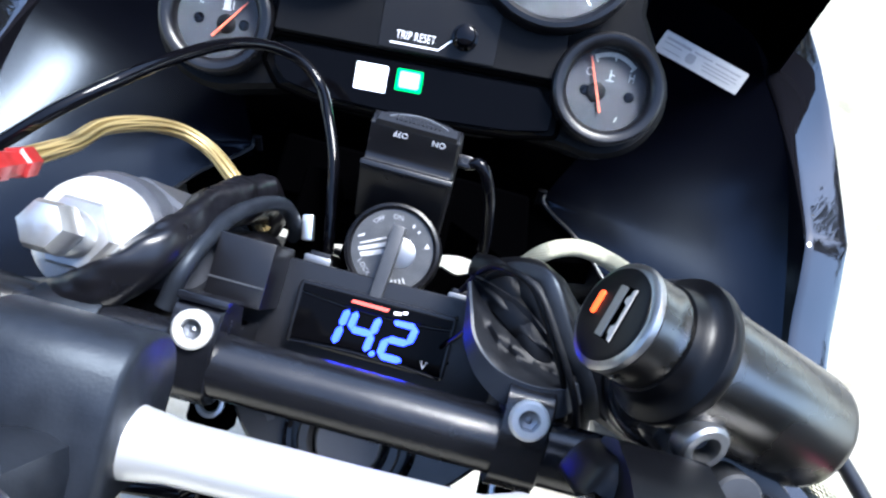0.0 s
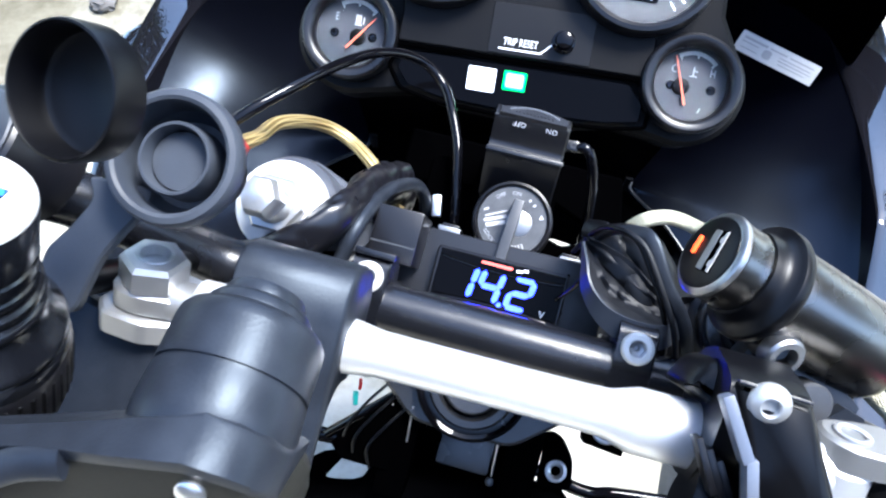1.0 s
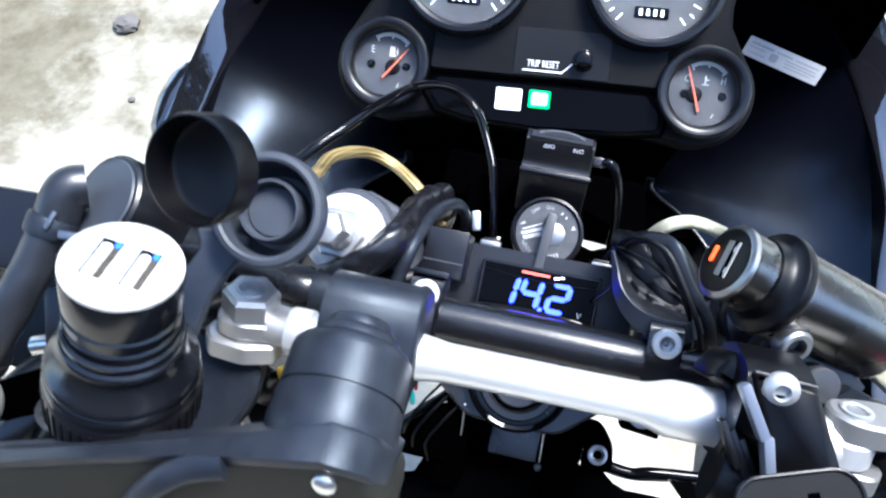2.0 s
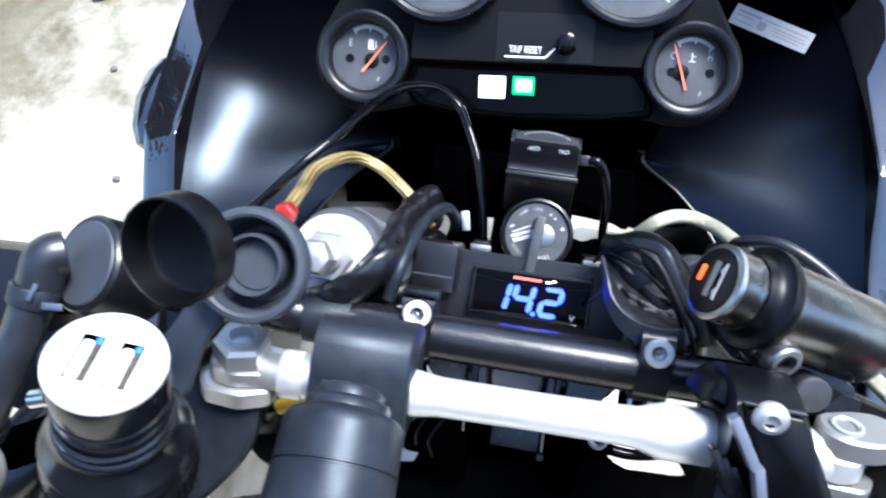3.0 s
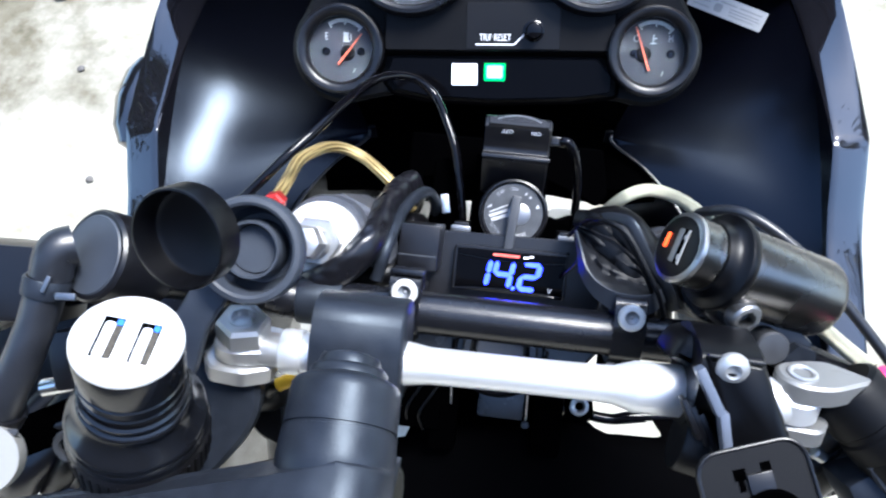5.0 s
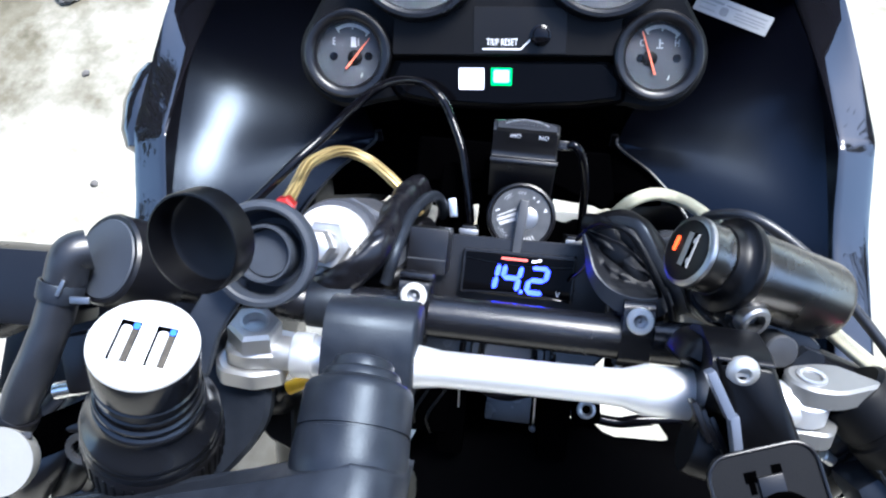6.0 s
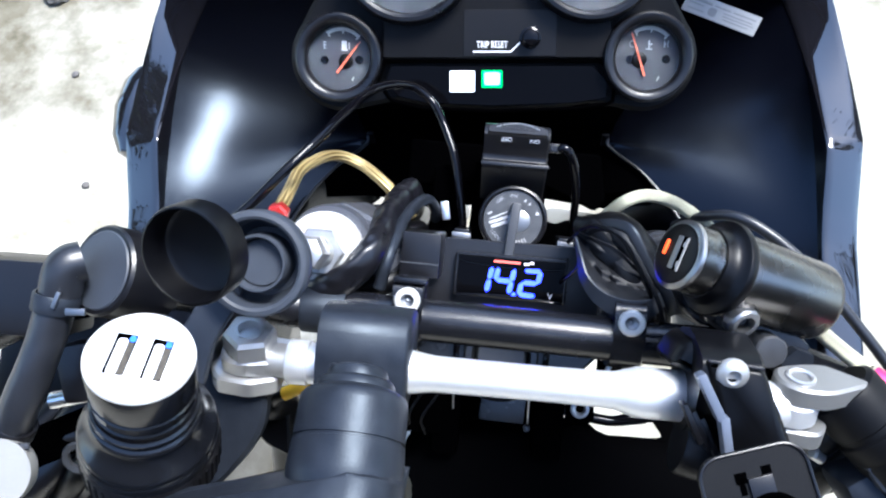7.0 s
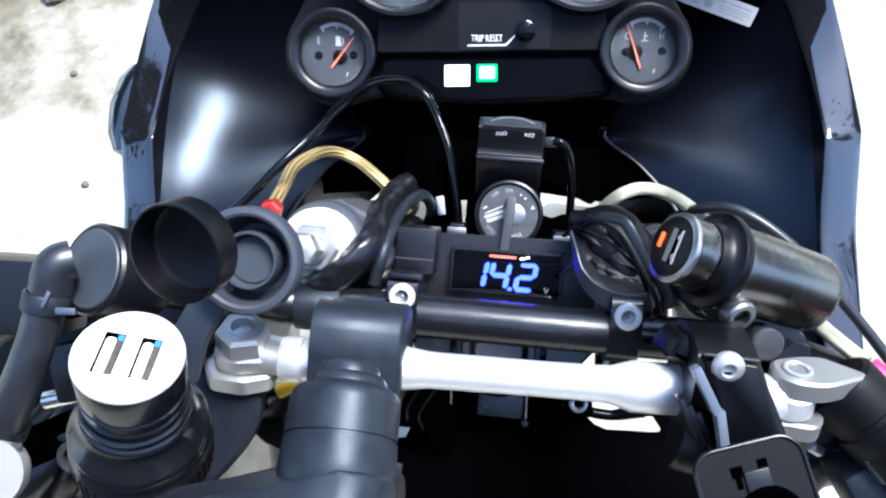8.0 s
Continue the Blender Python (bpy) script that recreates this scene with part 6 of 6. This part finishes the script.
part("bolt", rod((-205, -52, 56), (-182, -44, 60), 4.2, STEER, 20), CHROME, grip, "bright bolt")
part("collar", block((-190, -36, 56), (16, 26, 20), STEER, 3, (0, 0, 15)), PLASTIC, grip)
part("perch", block((-236, -46, 0), (56, 62, 20), STEER, 6, (0, 0, -6)), LIDBLACK, grip, "black lever perch below the bar")
part("lever_pivot", block((-205, -72, 40), (46, 18, 16), STEER, 4, (0, 0, 28)), VOID, grip)
solo("bar_end_disc", lathe([(0, 0), (11.5, 0), (12.8, 1.4), (13.4, 4), (13.4, 10), (0, 10)], (-201, -70, 92), (0.15, 0.2, 1), STEER, 40), IVORY, "dull grey plastic disc below the rubber hose", "disc")

tangle = thing("cable_bundle", STEER @ Vector((-200, -90, -20)), "tangle of black cables and levers below the rubber hose", "cables")
for k, (u, v, r) in enumerate(((-176, -66, 8), (-190, -74, 7), (-204, -62, 9), (-216, -86, 10), (-184, -92, 6), (-226, -70, 8), (-200, -100, 7), (-232, -104, 9))):
    part("cable", sweep([(u - 34, v - 44, 14 - 3 * k), (u - 16, v - 22, 28 - 2 * k), (u, v, 32 - 4 * k), (u + 18, v + 12, 24 - 5 * k), (u + 36, v + 20, 4 - 4 * k)], r, STEER, 14, 6, wrinkle=0.12), TAPE if k % 3 == 0 else LIDBLACK, tangle, "black sleeved cable")
part("lever_stub", rod((-228, -78, 40), (-196, -70, 44), 5.0, STEER, 24), PLASTIC, tangle, "black lever stub")
part("ring", lathe([(5.0, 0), (7.6, 0), (8.2, 1.0), (7.6, 2.6), (5.0, 2.2)], (-196, -80, 46), (0.1, -0.2, 1), STEER, 28, closed=True), GRIP, tangle, "grey clamp ring")
part("ferrule", rod((-196, -72, 46), (-188, -69, 48), 3.4, STEER, 18), CHROME, tangle, "bright cable ferrule")

throttle = thing("throttle_cables", STEER @ Vector((140, -60, 0)), "black throttle cables running down beside the control housing", "cables")
for k, (u, v, r) in enumerate(((143, -44, 7), (150, -58, 8), (138, -62, 6))):
    part("cable", sweep([(u + 20, v + 22, 24 - 4 * k), (u + 6, v + 6, 20 - 4 * k), (u, v - 8, 8 - 4 * k), (u - 4, v - 28, -14), (u - 4, v - 60, -50)], r, STEER, 16, 6, wrinkle=0.08), LIDBLACK if k else TAPE, throttle, "black sleeved cable")
part("ferrule", rod((140, -47, 22), (146, -50, 20), 3.0, STEER, 18), ZINC, throttle, "small bright cable ferrule")
